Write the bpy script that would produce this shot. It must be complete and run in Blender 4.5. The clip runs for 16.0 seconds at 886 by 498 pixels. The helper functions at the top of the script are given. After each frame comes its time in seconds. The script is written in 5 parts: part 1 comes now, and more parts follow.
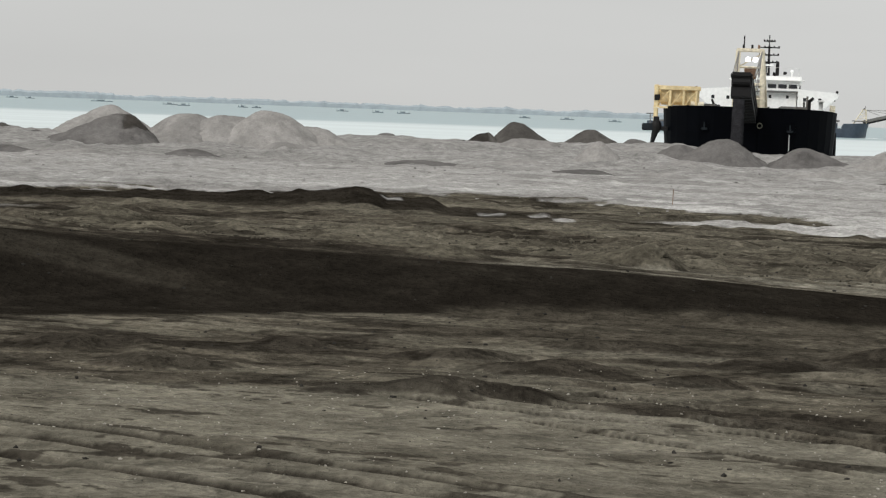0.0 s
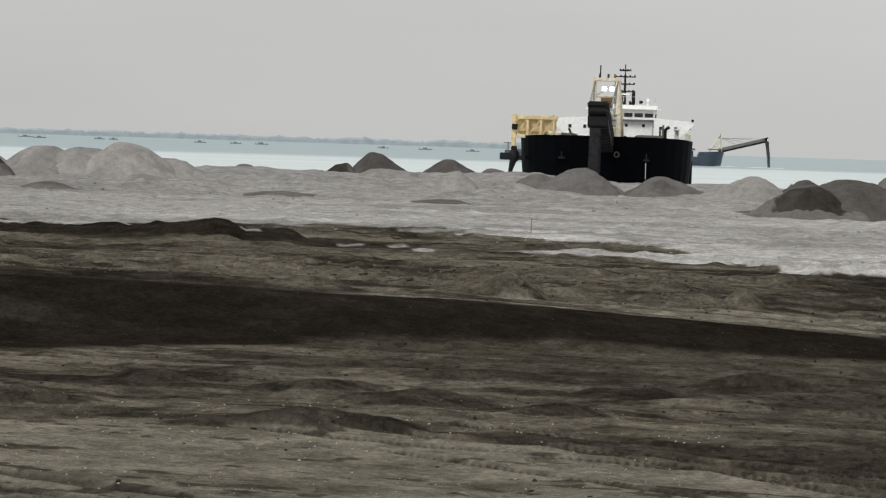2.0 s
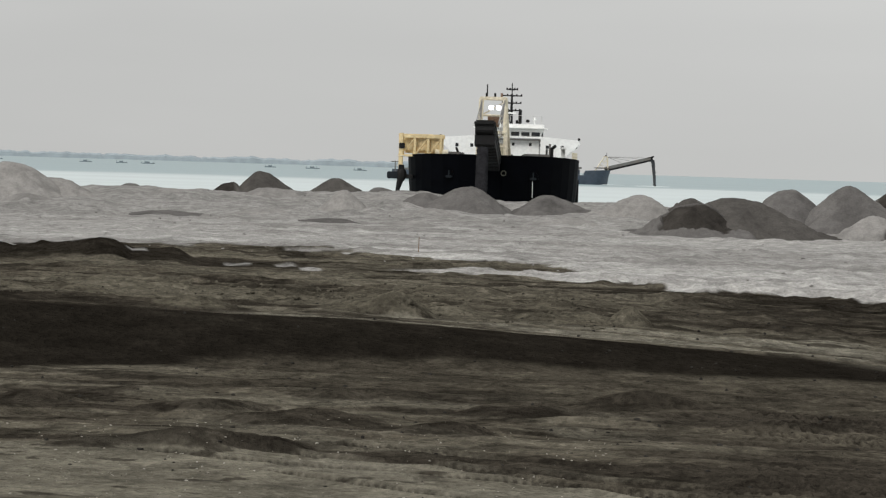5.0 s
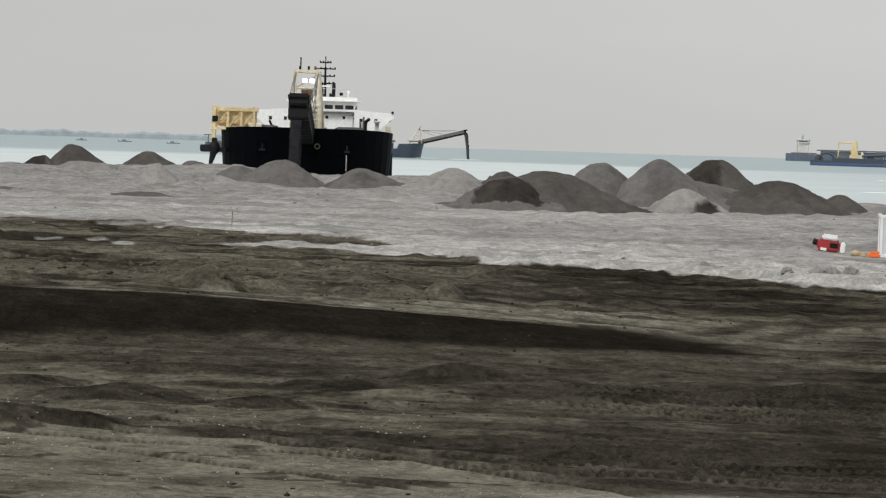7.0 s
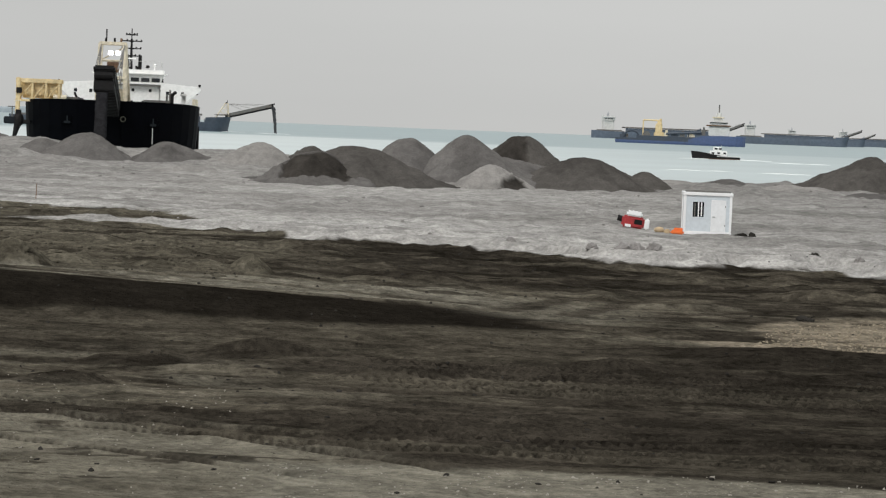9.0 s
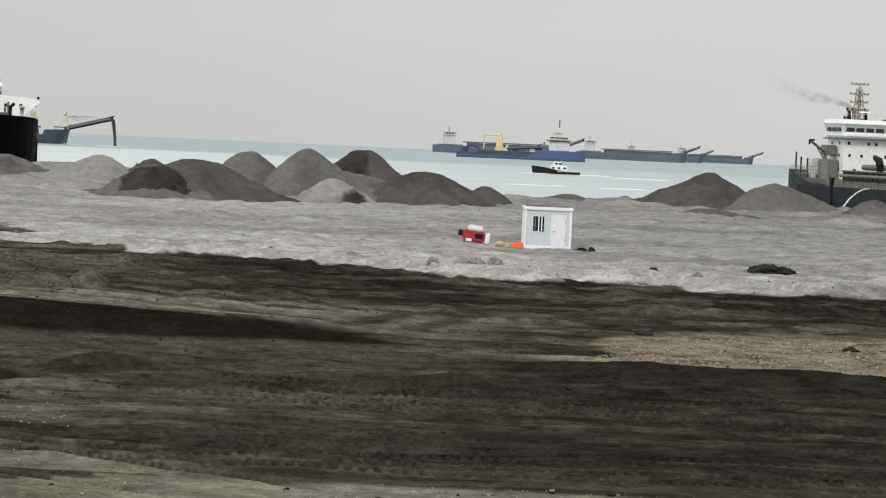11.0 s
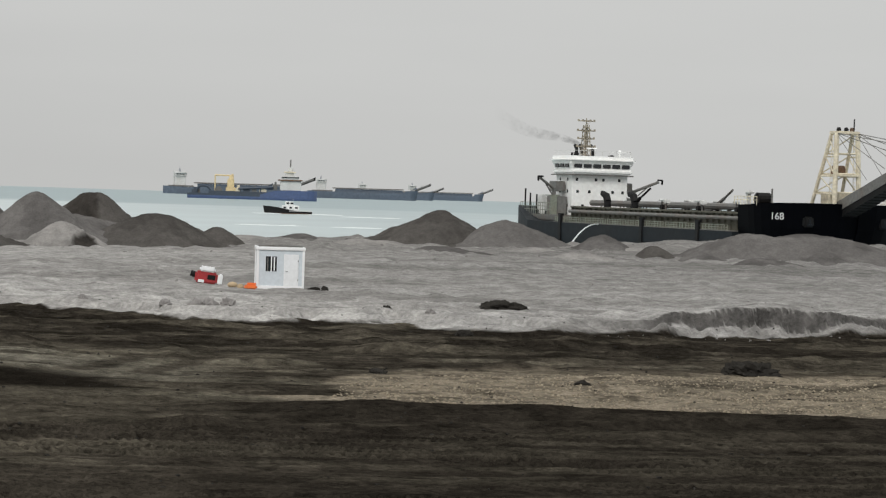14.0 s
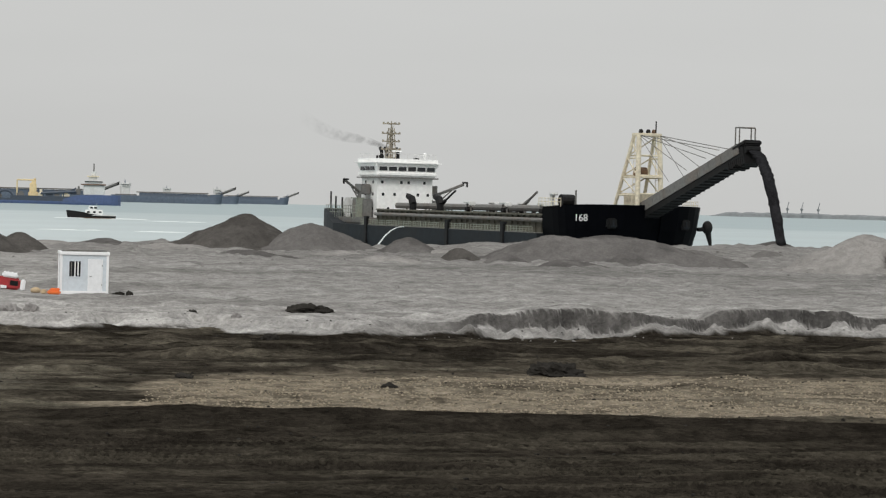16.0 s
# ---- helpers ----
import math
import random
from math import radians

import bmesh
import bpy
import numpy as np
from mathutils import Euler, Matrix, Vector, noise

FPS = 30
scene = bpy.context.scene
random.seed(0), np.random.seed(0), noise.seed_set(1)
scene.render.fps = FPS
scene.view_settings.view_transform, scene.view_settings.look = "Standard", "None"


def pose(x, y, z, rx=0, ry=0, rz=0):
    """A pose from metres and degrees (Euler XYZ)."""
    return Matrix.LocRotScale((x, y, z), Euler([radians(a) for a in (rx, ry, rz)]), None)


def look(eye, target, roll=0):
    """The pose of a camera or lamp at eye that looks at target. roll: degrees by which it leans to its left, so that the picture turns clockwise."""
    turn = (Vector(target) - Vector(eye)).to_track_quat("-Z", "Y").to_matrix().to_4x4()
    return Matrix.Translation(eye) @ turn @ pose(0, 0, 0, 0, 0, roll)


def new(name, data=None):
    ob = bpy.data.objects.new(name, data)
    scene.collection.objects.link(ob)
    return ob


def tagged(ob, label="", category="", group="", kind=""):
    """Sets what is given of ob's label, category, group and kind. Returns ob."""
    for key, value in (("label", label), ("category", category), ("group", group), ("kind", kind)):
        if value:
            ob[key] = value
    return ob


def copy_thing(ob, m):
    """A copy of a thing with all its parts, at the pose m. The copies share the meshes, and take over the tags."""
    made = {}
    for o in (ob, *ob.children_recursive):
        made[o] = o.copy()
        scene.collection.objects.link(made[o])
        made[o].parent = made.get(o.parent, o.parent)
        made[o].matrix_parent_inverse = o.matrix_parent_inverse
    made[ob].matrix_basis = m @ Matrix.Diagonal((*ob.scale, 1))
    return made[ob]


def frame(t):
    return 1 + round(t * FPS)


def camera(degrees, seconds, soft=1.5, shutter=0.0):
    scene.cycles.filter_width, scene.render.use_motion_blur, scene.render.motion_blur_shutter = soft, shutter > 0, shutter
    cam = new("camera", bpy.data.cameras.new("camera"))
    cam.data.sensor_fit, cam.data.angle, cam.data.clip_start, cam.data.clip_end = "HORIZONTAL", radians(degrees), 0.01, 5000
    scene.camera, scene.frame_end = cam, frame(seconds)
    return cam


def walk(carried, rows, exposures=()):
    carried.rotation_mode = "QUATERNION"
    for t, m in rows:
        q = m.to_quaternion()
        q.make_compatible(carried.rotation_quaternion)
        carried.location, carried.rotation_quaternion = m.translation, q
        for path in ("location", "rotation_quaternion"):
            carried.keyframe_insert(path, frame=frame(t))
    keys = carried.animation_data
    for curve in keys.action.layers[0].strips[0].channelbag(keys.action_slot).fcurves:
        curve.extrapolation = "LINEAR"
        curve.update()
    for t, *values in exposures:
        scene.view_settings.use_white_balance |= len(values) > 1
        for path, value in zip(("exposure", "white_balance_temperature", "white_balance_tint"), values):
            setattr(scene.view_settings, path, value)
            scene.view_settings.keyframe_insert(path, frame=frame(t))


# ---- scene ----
# A phone held in one spot, 6.4 m above a reclamation site, panning to the right.
EYE, SEA = 6.4, -1.6
cam = camera(20.534, 16.0, soft=1.25)
ROWS = [
    (0.0, -0.000, -3.309, 2.132),
    (0.5, -0.797, -3.164, 1.995),
    (1.0, -1.767, -2.949, 1.824),
    (1.5, -2.667, -2.633, 1.819),
    (2.0, -3.273, -2.490, 1.802),
    (2.5, -3.447, -2.448, 1.850),
    (3.0, -3.333, -2.428, 1.814),
    (5.5, -7.063, -1.913, 1.670),
    (6.0, -8.266, -1.985, 1.595),
    (6.5, -9.288, -2.239, 1.661),
    (7.0, -10.272, -2.461, 1.777),
    (7.5, -11.460, -2.676, 1.853),
    (8.0, -12.667, -2.835, 1.980),
    (8.5, -13.728, -2.933, 2.163),
    (9.0, -14.815, -2.891, 2.270),
    (11.5, -19.367, -2.257, 2.547),
    (12.0, -20.236, -2.091, 2.420),
    (12.5, -21.242, -1.942, 2.240),
    (13.0, -22.440, -1.728, 2.090),
    (13.5, -23.609, -1.485, 1.973),
    (14.0, -24.742, -1.246, 1.818),
    (14.5, -26.128, -1.245, 1.666),
    (15.0, -27.265, -1.121, 1.611),
    (15.5, -28.343, -1.013, 1.560),
    (16.0, -29.284, -1.046, 1.498),
]
walk(cam, [(t, pose(0, 0, EYE, 90 + pitch, 0, yaw) @ pose(0, 0, 0, 0, 0, roll)) for t, yaw, pitch, roll in ROWS], exposures=[(0.0, 0.16), (1.5, 0.05), (2.5, 0.0), (9.0, 0.0), (11.3, 0.1), (12.2, -0.02), (13.0, -0.07), (16.0, -0.05)])

# ---- world and light: a bright overcast sky, brightest overhead ----
SUN_AZ, SUN_EL = -132.0, 44.0
world = bpy.data.worlds.new("overcast")
scene.world = world
world.use_nodes = True
wn, wl = world.node_tree.nodes, world.node_tree.links
wn.clear()
w_out, w_bg = wn.new("ShaderNodeOutputWorld"), wn.new("ShaderNodeBackground")
w_sky = wn.new("ShaderNodeTexSky")
w_sky.sky_type, w_sky.sun_disc = "NISHITA", False
w_sky.sun_elevation, w_sky.sun_rotation = radians(SUN_EL), radians(SUN_AZ)
w_sky.dust_density, w_sky.air_density = 6.0, 1.5
w_grey = wn.new("ShaderNodeHueSaturation")
w_grey.inputs["Saturation"].default_value, w_grey.inputs["Value"].default_value = 0.15, 0.05
w_co, w_sep, w_ramp = wn.new("ShaderNodeTexCoord"), wn.new("ShaderNodeSeparateXYZ"), wn.new("ShaderNodeValToRGB")
w_mix = wn.new("ShaderNodeMixRGB")
w_mix.inputs[0].default_value = 0.9
for at, col in ((0.0, (0.59, 0.593, 0.582)), (0.05, (0.71, 0.727, 0.722)), (0.14, (0.845, 0.872, 0.882)), (1.0, (1.15, 1.17, 1.17))):
    e = w_ramp.color_ramp.elements[0] if at == 0.0 else (w_ramp.color_ramp.elements[1] if at == 1.0 else w_ramp.color_ramp.elements.new(at))
    e.position, e.color = at, (*col, 1)
wl.new(w_co.outputs["Generated"], w_sep.inputs[0])
wl.new(w_sep.outputs["Z"], w_ramp.inputs[0])
wl.new(w_sky.outputs[0], w_grey.inputs["Color"])
wl.new(w_grey.outputs[0], w_mix.inputs[1])
wl.new(w_ramp.outputs[0], w_mix.inputs[2])
# soft cloud, a little brighter and cooler towards +x
w_map, w_cloud, w_gain, w_side, w_sum, w_mul = (wn.new("ShaderNode" + k) for k in ("Mapping", "TexNoise", "MapRange", "MapRange", "Math", "MixRGB"))
w_map.inputs["Scale"].default_value = (1.6, 1.6, 9.0)
w_cloud.inputs["Scale"].default_value, w_cloud.inputs["Detail"].default_value = 1.5, 4
for node, lo, hi, a, b in ((w_gain, 0.3, 0.7, -0.045, 0.045), (w_side, -0.25, 0.75, 0.95, 1.12)):
    for k, val in zip((1, 2, 3, 4), (lo, hi, a, b)):
        node.inputs[k].default_value = val
w_sum.operation = "ADD"
w_mul.blend_type, w_mul.inputs[0].default_value = "MULTIPLY", 1.0
wl.new(w_co.outputs["Generated"], w_map.inputs[0])
wl.new(w_map.outputs[0], w_cloud.inputs["Vector"])
wl.new(w_cloud.outputs[0], w_gain.inputs[0])
wl.new(w_sep.outputs["X"], w_side.inputs[0])
wl.new(w_gain.outputs[0], w_sum.inputs[0])
wl.new(w_side.outputs[0], w_sum.inputs[1])
wl.new(w_mix.outputs[0], w_mul.inputs[1])
wl.new(w_sum.outputs[0], w_mul.inputs[2])
wl.new(w_mul.outputs[0], w_bg.inputs[0])
w_bg.inputs[1].default_value = 1.0
wl.new(w_bg.outputs[0], w_out.inputs[0])
sun = new("sun", bpy.data.lights.new("sun", "SUN"))
sun.data.energy, sun.data.angle, sun.data.color = 1.5, radians(20), (1.0, 0.97, 0.93)
sa, se = radians(SUN_AZ), radians(SUN_EL)
sun.matrix_world = look((math.sin(sa) * math.cos(se) * 90, math.cos(sa) * math.cos(se) * 90, math.sin(se) * 90), (0, 0, 0))

# ---- materials ----
def paint(name, col, rough=0.5, metal=0.0, stain=0.25, scale=0.6, bump=0.0, grime=(0.12, 0.09, 0.06), fine=6.0, spec=0.5):
    """A surface with broad stains and fine grain in the base colour, and fine relief."""
    m = bpy.data.materials.new(name)
    m.use_nodes = True
    n, l = m.node_tree.nodes, m.node_tree.links
    b = n["Principled BSDF"]
    b.inputs["Roughness"].default_value, b.inputs["Metallic"].default_value = rough, metal
    b.inputs["Specular IOR Level"].default_value = spec
    co, info, add = n.new("ShaderNodeTexCoord"), n.new("ShaderNodeObjectInfo"), n.new("ShaderNodeVectorMath")
    l.new(co.outputs["Object"], add.inputs[0])
    l.new(info.outputs["Random"], add.inputs[1])
    big, small = n.new("ShaderNodeTexNoise"), n.new("ShaderNodeTexNoise")
    big.inputs["Scale"].default_value, big.inputs["Detail"].default_value = scale, 5
    small.inputs["Scale"].default_value, small.inputs["Detail"].default_value = scale * fine, 4
    l.new(add.outputs[0], big.inputs["Vector"])
    l.new(add.outputs[0], small.inputs["Vector"])
    ramp = n.new("ShaderNodeMapRange")
    ramp.inputs[1].default_value, ramp.inputs[2].default_value = 0.45, 0.75
    ramp.inputs[4].default_value = stain
    l.new(big.outputs[0], ramp.inputs[0])
    mix = n.new("ShaderNodeMixRGB")
    mix.inputs[1].default_value, mix.inputs[2].default_value = (*col, 1), (*grime, 1)
    l.new(ramp.outputs[0], mix.inputs[0])
    grain, mul = n.new("ShaderNodeMapRange"), n.new("ShaderNodeMixRGB")
    grain.inputs[1].default_value, grain.inputs[2].default_value = 0.3, 0.7
    grain.inputs[3].default_value, grain.inputs[4].default_value = 1 - stain * 0.6, 1 + stain * 0.4
    l.new(small.outputs[0], grain.inputs[0])
    mul.blend_type, mul.inputs[0].default_value = "MULTIPLY", 1.0
    l.new(mix.outputs[0], mul.inputs[1])
    l.new(grain.outputs[0], mul.inputs[2])
    l.new(mul.outputs[0], b.inputs["Base Color"])
    if bump:
        bp = n.new("ShaderNodeBump")
        bp.inputs["Strength"].default_value, bp.inputs["Distance"].default_value = 1.0, bump
        l.new(small.outputs[0], bp.inputs["Height"])
        l.new(bp.outputs[0], b.inputs["Normal"])
    return m


def soil(name, attr=None, col=(0.3, 0.3, 0.3), bump=0.05, drawn=1.0, grain=1.0, patch=0.0):
    """Sand and earth: the colour of the soils times grain at three sizes, with clods in the relief."""
    m = bpy.data.materials.new(name)
    m.use_nodes = True
    n, l = m.node_tree.nodes, m.node_tree.links
    b = n["Principled BSDF"]
    b.inputs["Roughness"].default_value, b.inputs["Specular IOR Level"].default_value = 1.0, 0.0
    geo, haul = n.new("ShaderNodeNewGeometry"), n.new("ShaderNodeMapping")
    haul.vector_type = "TEXTURE"
    haul.inputs["Rotation"].default_value = (0, 0, radians(-15))
    haul.inputs["Scale"].default_value = (drawn, 1, 1)
    l.new(geo.outputs["Position"], haul.inputs["Vector"])
    if attr:
        src = n.new("ShaderNodeAttribute")
        src.attribute_name = attr
    else:
        src = n.new("ShaderNodeRGB")
        src.outputs[0].default_value = (*col, 1)
    last = src.outputs[0]
    heights = []
    for sc, amp, det in ((0.35, 0.14, 4), (1.1, 0.20, 5), (5.0, 0.17, 3)):
        lo, hi = 1 - amp * grain, 1 + amp * grain
        t, r, x = n.new("ShaderNodeTexNoise"), n.new("ShaderNodeMapRange"), n.new("ShaderNodeMixRGB")
        t.inputs["Scale"].default_value, t.inputs["Detail"].default_value, t.inputs["Roughness"].default_value = sc, det, 0.6
        l.new((geo if sc > 5 else haul).outputs[0], t.inputs["Vector"])
        r.inputs[1].default_value, r.inputs[2].default_value, r.inputs[3].default_value, r.inputs[4].default_value = 0.36, 0.64, lo, hi
        l.new(t.outputs[0], r.inputs[0])
        x.blend_type, x.inputs[0].default_value = "MULTIPLY", 1.0
        l.new(last, x.inputs[1])
        l.new(r.outputs[0], x.inputs[2])
        last = x.outputs[0]
        heights.append(t)
    # crisp-edged damp crusts and scuffs, which vary in strength from place to place
    for sc, lo, hi, dim in ((0.42, 0.53, 0.58, -1.0), (1.5, 0.54, 0.58, -1.0), (0.75, 0.56, 0.61, 0.9), (3.2, 0.57, 0.61, -0.9), (3.9, 0.60, 0.63, 1.0)) if patch else ():
        t, r, x = n.new("ShaderNodeTexNoise"), n.new("ShaderNodeMapRange"), n.new("ShaderNodeMixRGB")
        off = n.new("ShaderNodeVectorMath")
        off.inputs[1].default_value = (31.0 * sc, 17.0 / sc, 5.0)
        l.new(haul.outputs[0], off.inputs[0])
        l.new(off.outputs[0], t.inputs["Vector"])
        t.inputs["Scale"].default_value, t.inputs["Detail"].default_value, t.inputs["Roughness"].default_value = sc, 6, 0.62
        r.inputs[1].default_value, r.inputs[2].default_value, r.inputs[3].default_value, r.inputs[4].default_value = lo, hi, 1.0, 1 + patch * dim
        l.new(t.outputs[0], r.inputs[0])
        x.blend_type, x.inputs[0].default_value = "MULTIPLY", 1.0
        if attr:
            l.new(src.outputs["Alpha"], x.inputs[0])
        l.new(last, x.inputs[1])
        l.new(r.outputs[0], x.inputs[2])
        last = x.outputs[0]
    l.new(last, b.inputs["Base Color"])
    add = n.new("ShaderNodeMath")
    add.operation = "MULTIPLY_ADD"
    add.inputs[1].default_value = 2.5
    l.new(heights[1].outputs[0], add.inputs[0])
    l.new(heights[2].outputs[0], add.inputs[2])
    bp = n.new("ShaderNodeBump")
    bp.inputs["Strength"].default_value, bp.inputs["Distance"].default_value = 1.0, bump
    l.new(add.outputs[0], bp.inputs["Height"])
    l.new(bp.outputs[0], b.inputs["Normal"])
    return m


def water():
    m = bpy.data.materials.new("sea_water")
    m.use_nodes = True
    n, l = m.node_tree.nodes, m.node_tree.links
    b = n["Principled BSDF"]
    b.inputs["Roughness"].default_value, b.inputs["IOR"].default_value = 0.3, 1.33
    b.inputs["Specular IOR Level"].default_value = 0.35
    geo, sep = n.new("ShaderNodeNewGeometry"), n.new("ShaderNodeSeparateXYZ")
    l.new(geo.outputs["Position"], sep.inputs[0])
    # paler water near the fill, darker blue-green water beyond
    drift = n.new("ShaderNodeTexNoise")
    drift.inputs["Scale"].default_value, drift.inputs["Detail"].default_value = 0.006, 3
    l.new(geo.outputs["Position"], drift.inputs["Vector"])
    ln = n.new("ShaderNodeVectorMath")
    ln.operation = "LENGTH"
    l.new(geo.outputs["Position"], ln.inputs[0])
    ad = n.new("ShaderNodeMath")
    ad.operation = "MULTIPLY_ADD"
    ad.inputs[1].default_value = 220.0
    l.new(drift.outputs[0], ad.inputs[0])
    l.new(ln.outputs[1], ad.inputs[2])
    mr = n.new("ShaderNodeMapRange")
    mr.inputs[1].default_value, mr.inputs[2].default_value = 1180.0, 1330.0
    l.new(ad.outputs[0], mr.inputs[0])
    # the paler tone weakens along the shore, towards +x
    al, pl, mx = n.new("ShaderNodeMath"), n.new("ShaderNodeMapRange"), n.new("ShaderNodeMath")
    al.operation, al.inputs[1].default_value = "MULTIPLY_ADD", -0.27
    l.new(sep.outputs["Y"], al.inputs[0])
    l.new(sep.outputs["X"], al.inputs[2])
    pl.inputs[1].default_value, pl.inputs[2].default_value, pl.inputs[4].default_value = -60.0, 130.0, 0.62
    l.new(al.outputs[0], pl.inputs[0])
    mx.operation = "MAXIMUM"
    l.new(mr.outputs[0], mx.inputs[0])
    l.new(pl.outputs[0], mx.inputs[1])
    # long wind streaks
    sm, sw, sr, sx = n.new("ShaderNodeMapping"), n.new("ShaderNodeTexNoise"), n.new("ShaderNodeMapRange"), n.new("ShaderNodeMixRGB")
    sm.inputs["Rotation"].default_value, sm.inputs["Scale"].default_value = (0, 0, radians(18)), (0.006, 0.03, 1)
    sw.inputs["Scale"].default_value, sw.inputs["Detail"].default_value = 1.0, 5
    l.new(geo.outputs["Position"], sm.inputs["Vector"])
    l.new(sm.outputs[0], sw.inputs["Vector"])
    sr.inputs[1].default_value, sr.inputs[2].default_value, sr.inputs[3].default_value, sr.inputs[4].default_value = 0.35, 0.7, 0.92, 1.09
    l.new(sw.outputs[0], sr.inputs[0])
    mix = n.new("ShaderNodeMixRGB")
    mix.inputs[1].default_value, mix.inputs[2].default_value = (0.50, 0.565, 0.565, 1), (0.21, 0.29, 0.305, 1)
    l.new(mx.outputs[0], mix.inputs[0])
    sx.blend_type, sx.inputs[0].default_value = "MULTIPLY", 1.0
    l.new(mix.outputs[0], sx.inputs[1])
    l.new(sr.outputs[0], sx.inputs[2])
    l.new(sx.outputs[0], b.inputs["Base Color"])
    mp, wv, bp = n.new("ShaderNodeMapping"), n.new("ShaderNodeTexNoise"), n.new("ShaderNodeBump")
    mp.inputs["Scale"].default_value = (0.25, 0.25, 0.25)
    wv.inputs["Scale"].default_value, wv.inputs["Detail"].default_value = 1.0, 4
    l.new(geo.outputs["Position"], mp.inputs["Vector"])
    l.new(mp.outputs[0], wv.inputs["Vector"])
    bp.inputs["Strength"].default_value, bp.inputs["Distance"].default_value = 0.5, 0.25
    l.new(wv.outputs[0], bp.inputs["Height"])
    l.new(bp.outputs[0], b.inputs["Normal"])
    return m


M_GROUND = soil("site_soil", attr="soil", bump=0.16, drawn=1.0, patch=0.30)
M_HEAP = {"light": soil("pale_sand", col=(0.25, 0.238, 0.23), bump=0.10, grain=0.5), "mid": soil("grey_sand", col=(0.165, 0.155, 0.15), bump=0.10, grain=0.5),
          "dark": soil("dark_sand", col=(0.078, 0.072, 0.069), bump=0.10, grain=0.6), "wet": soil("wet_sand", col=(0.045, 0.041, 0.039), bump=0.10, grain=0.6)}
M_HEAPS = soil("dredged_sand", attr="soil", bump=0.10, grain=0.55)
M_CLOD = soil("dark_clods", col=(0.03, 0.028, 0.025), bump=0.04)
M_STONE = paint("pale_stone", (0.30, 0.28, 0.24), 0.9, stain=0.5, scale=3)
M_SEA = water()
M_BLACK = paint("black_hull_paint", (0.0012, 0.0016, 0.0027), 0.6, stain=0.35, scale=0.15, grime=(0.0035, 0.0034, 0.0034), spec=0.035)
M_SLATE = paint("slate_hull_paint", (0.013, 0.017, 0.021), 0.6, stain=0.4, scale=0.15, grime=(0.024, 0.023, 0.021), spec=0.15)
# haze over distant hulls is put into the next two paints
M_NAVY = paint("navy_hull_paint", (0.05, 0.068, 0.095), 0.55, stain=0.3, scale=0.1, grime=(0.08, 0.085, 0.09))
M_FARHULL = paint("hazed_navy_paint", (0.13, 0.16, 0.205), 0.7, stain=0.3, scale=0.1, grime=(0.11, 0.125, 0.14), spec=0.1)
M_RAIL = paint("pale_green_rail_paint", (0.22, 0.245, 0.20), 0.6, stain=0.4, scale=0.6, grime=(0.2, 0.14, 0.09))
M_BLUE = paint("blue_hull_paint", (0.075, 0.115, 0.24), 0.55, stain=0.3, scale=0.1, grime=(0.1, 0.12, 0.17))
M_WHITE = paint("white_ship_paint", (0.90, 0.905, 0.89), 0.45, stain=0.14, scale=0.3, grime=(0.5, 0.45, 0.36))
# dull white of near gear; on far ships haze put into the white
M_HAZEW = paint("dull_or_hazed_white", (0.66, 0.665, 0.65), 0.6, stain=0.3, scale=0.2, grime=(0.4, 0.38, 0.33))
M_CREAM = paint("cream_paint", (0.74, 0.68, 0.53), 0.55, stain=0.35, scale=0.4, grime=(0.3, 0.2, 0.12))
M_YELLOW = paint("yellow_ochre_paint", (0.78, 0.63, 0.36), 0.55, stain=0.35, scale=0.4, grime=(0.28, 0.17, 0.07))
M_OLIVE = paint("weathered_olive_paint", (0.10, 0.096, 0.072), 0.65, stain=0.5, scale=0.5, grime=(0.05, 0.042, 0.03))
M_BROWN = soil("brown_soil", col=(0.085, 0.077, 0.06), bump=0.1)
M_GREY = paint("grey_deck_steel", (0.15, 0.15, 0.142), 0.6, stain=0.4, scale=0.4, grime=(0.16, 0.1, 0.06))
M_DARKST = paint("dark_steel", (0.012, 0.012, 0.0125), 0.6, spec=0.15, stain=0.4, scale=0.4, grime=(0.02, 0.016, 0.013))
M_MAST = paint("weathered_buff_paint", (0.30, 0.27, 0.21), 0.6, stain=0.5, scale=0.6, grime=(0.12, 0.075, 0.045))
M_RUST = paint("rusty_steel", (0.17, 0.10, 0.06), 0.8, stain=0.5, scale=0.6, grime=(0.06, 0.04, 0.03))
M_GLASS = paint("dark_window_glass", (0.012, 0.015, 0.018), 0.08, stain=0.1)
M_LAMP = paint("lamp_lens", (0.9, 0.9, 0.95), 0.2, stain=0.02)
b_ = M_LAMP.node_tree.nodes["Principled BSDF"]
b_.inputs["Emission Color"].default_value, b_.inputs["Emission Strength"].default_value = (0.95, 0.93, 1.0, 1), 3.0
M_HUT = paint("white_sandwich_panel", (0.80, 0.82, 0.84), 0.4, stain=0.1, scale=0.8, grime=(0.6, 0.58, 0.54))
M_HUTW = paint("pale_blue_grey_panel", (0.60, 0.655, 0.70), 0.45, stain=0.12, scale=0.8, grime=(0.5, 0.5, 0.48))
M_HUTF = paint("white_frame_paint", (0.86, 0.87, 0.88), 0.35, stain=0.06)
M_RED = paint("red_plastic", (0.38, 0.03, 0.035), 0.5, stain=0.5, scale=1.8, grime=(0.12, 0.02, 0.02))
M_ORANGE = paint("orange_plastic", (0.85, 0.19, 0.04), 0.5, stain=0.15, scale=1.5)
M_TAN = paint("buff_sacking", (0.50, 0.38, 0.24), 0.85, stain=0.3, scale=2)
# haze over coast, pens and breakwater is put into these blue-grey colours
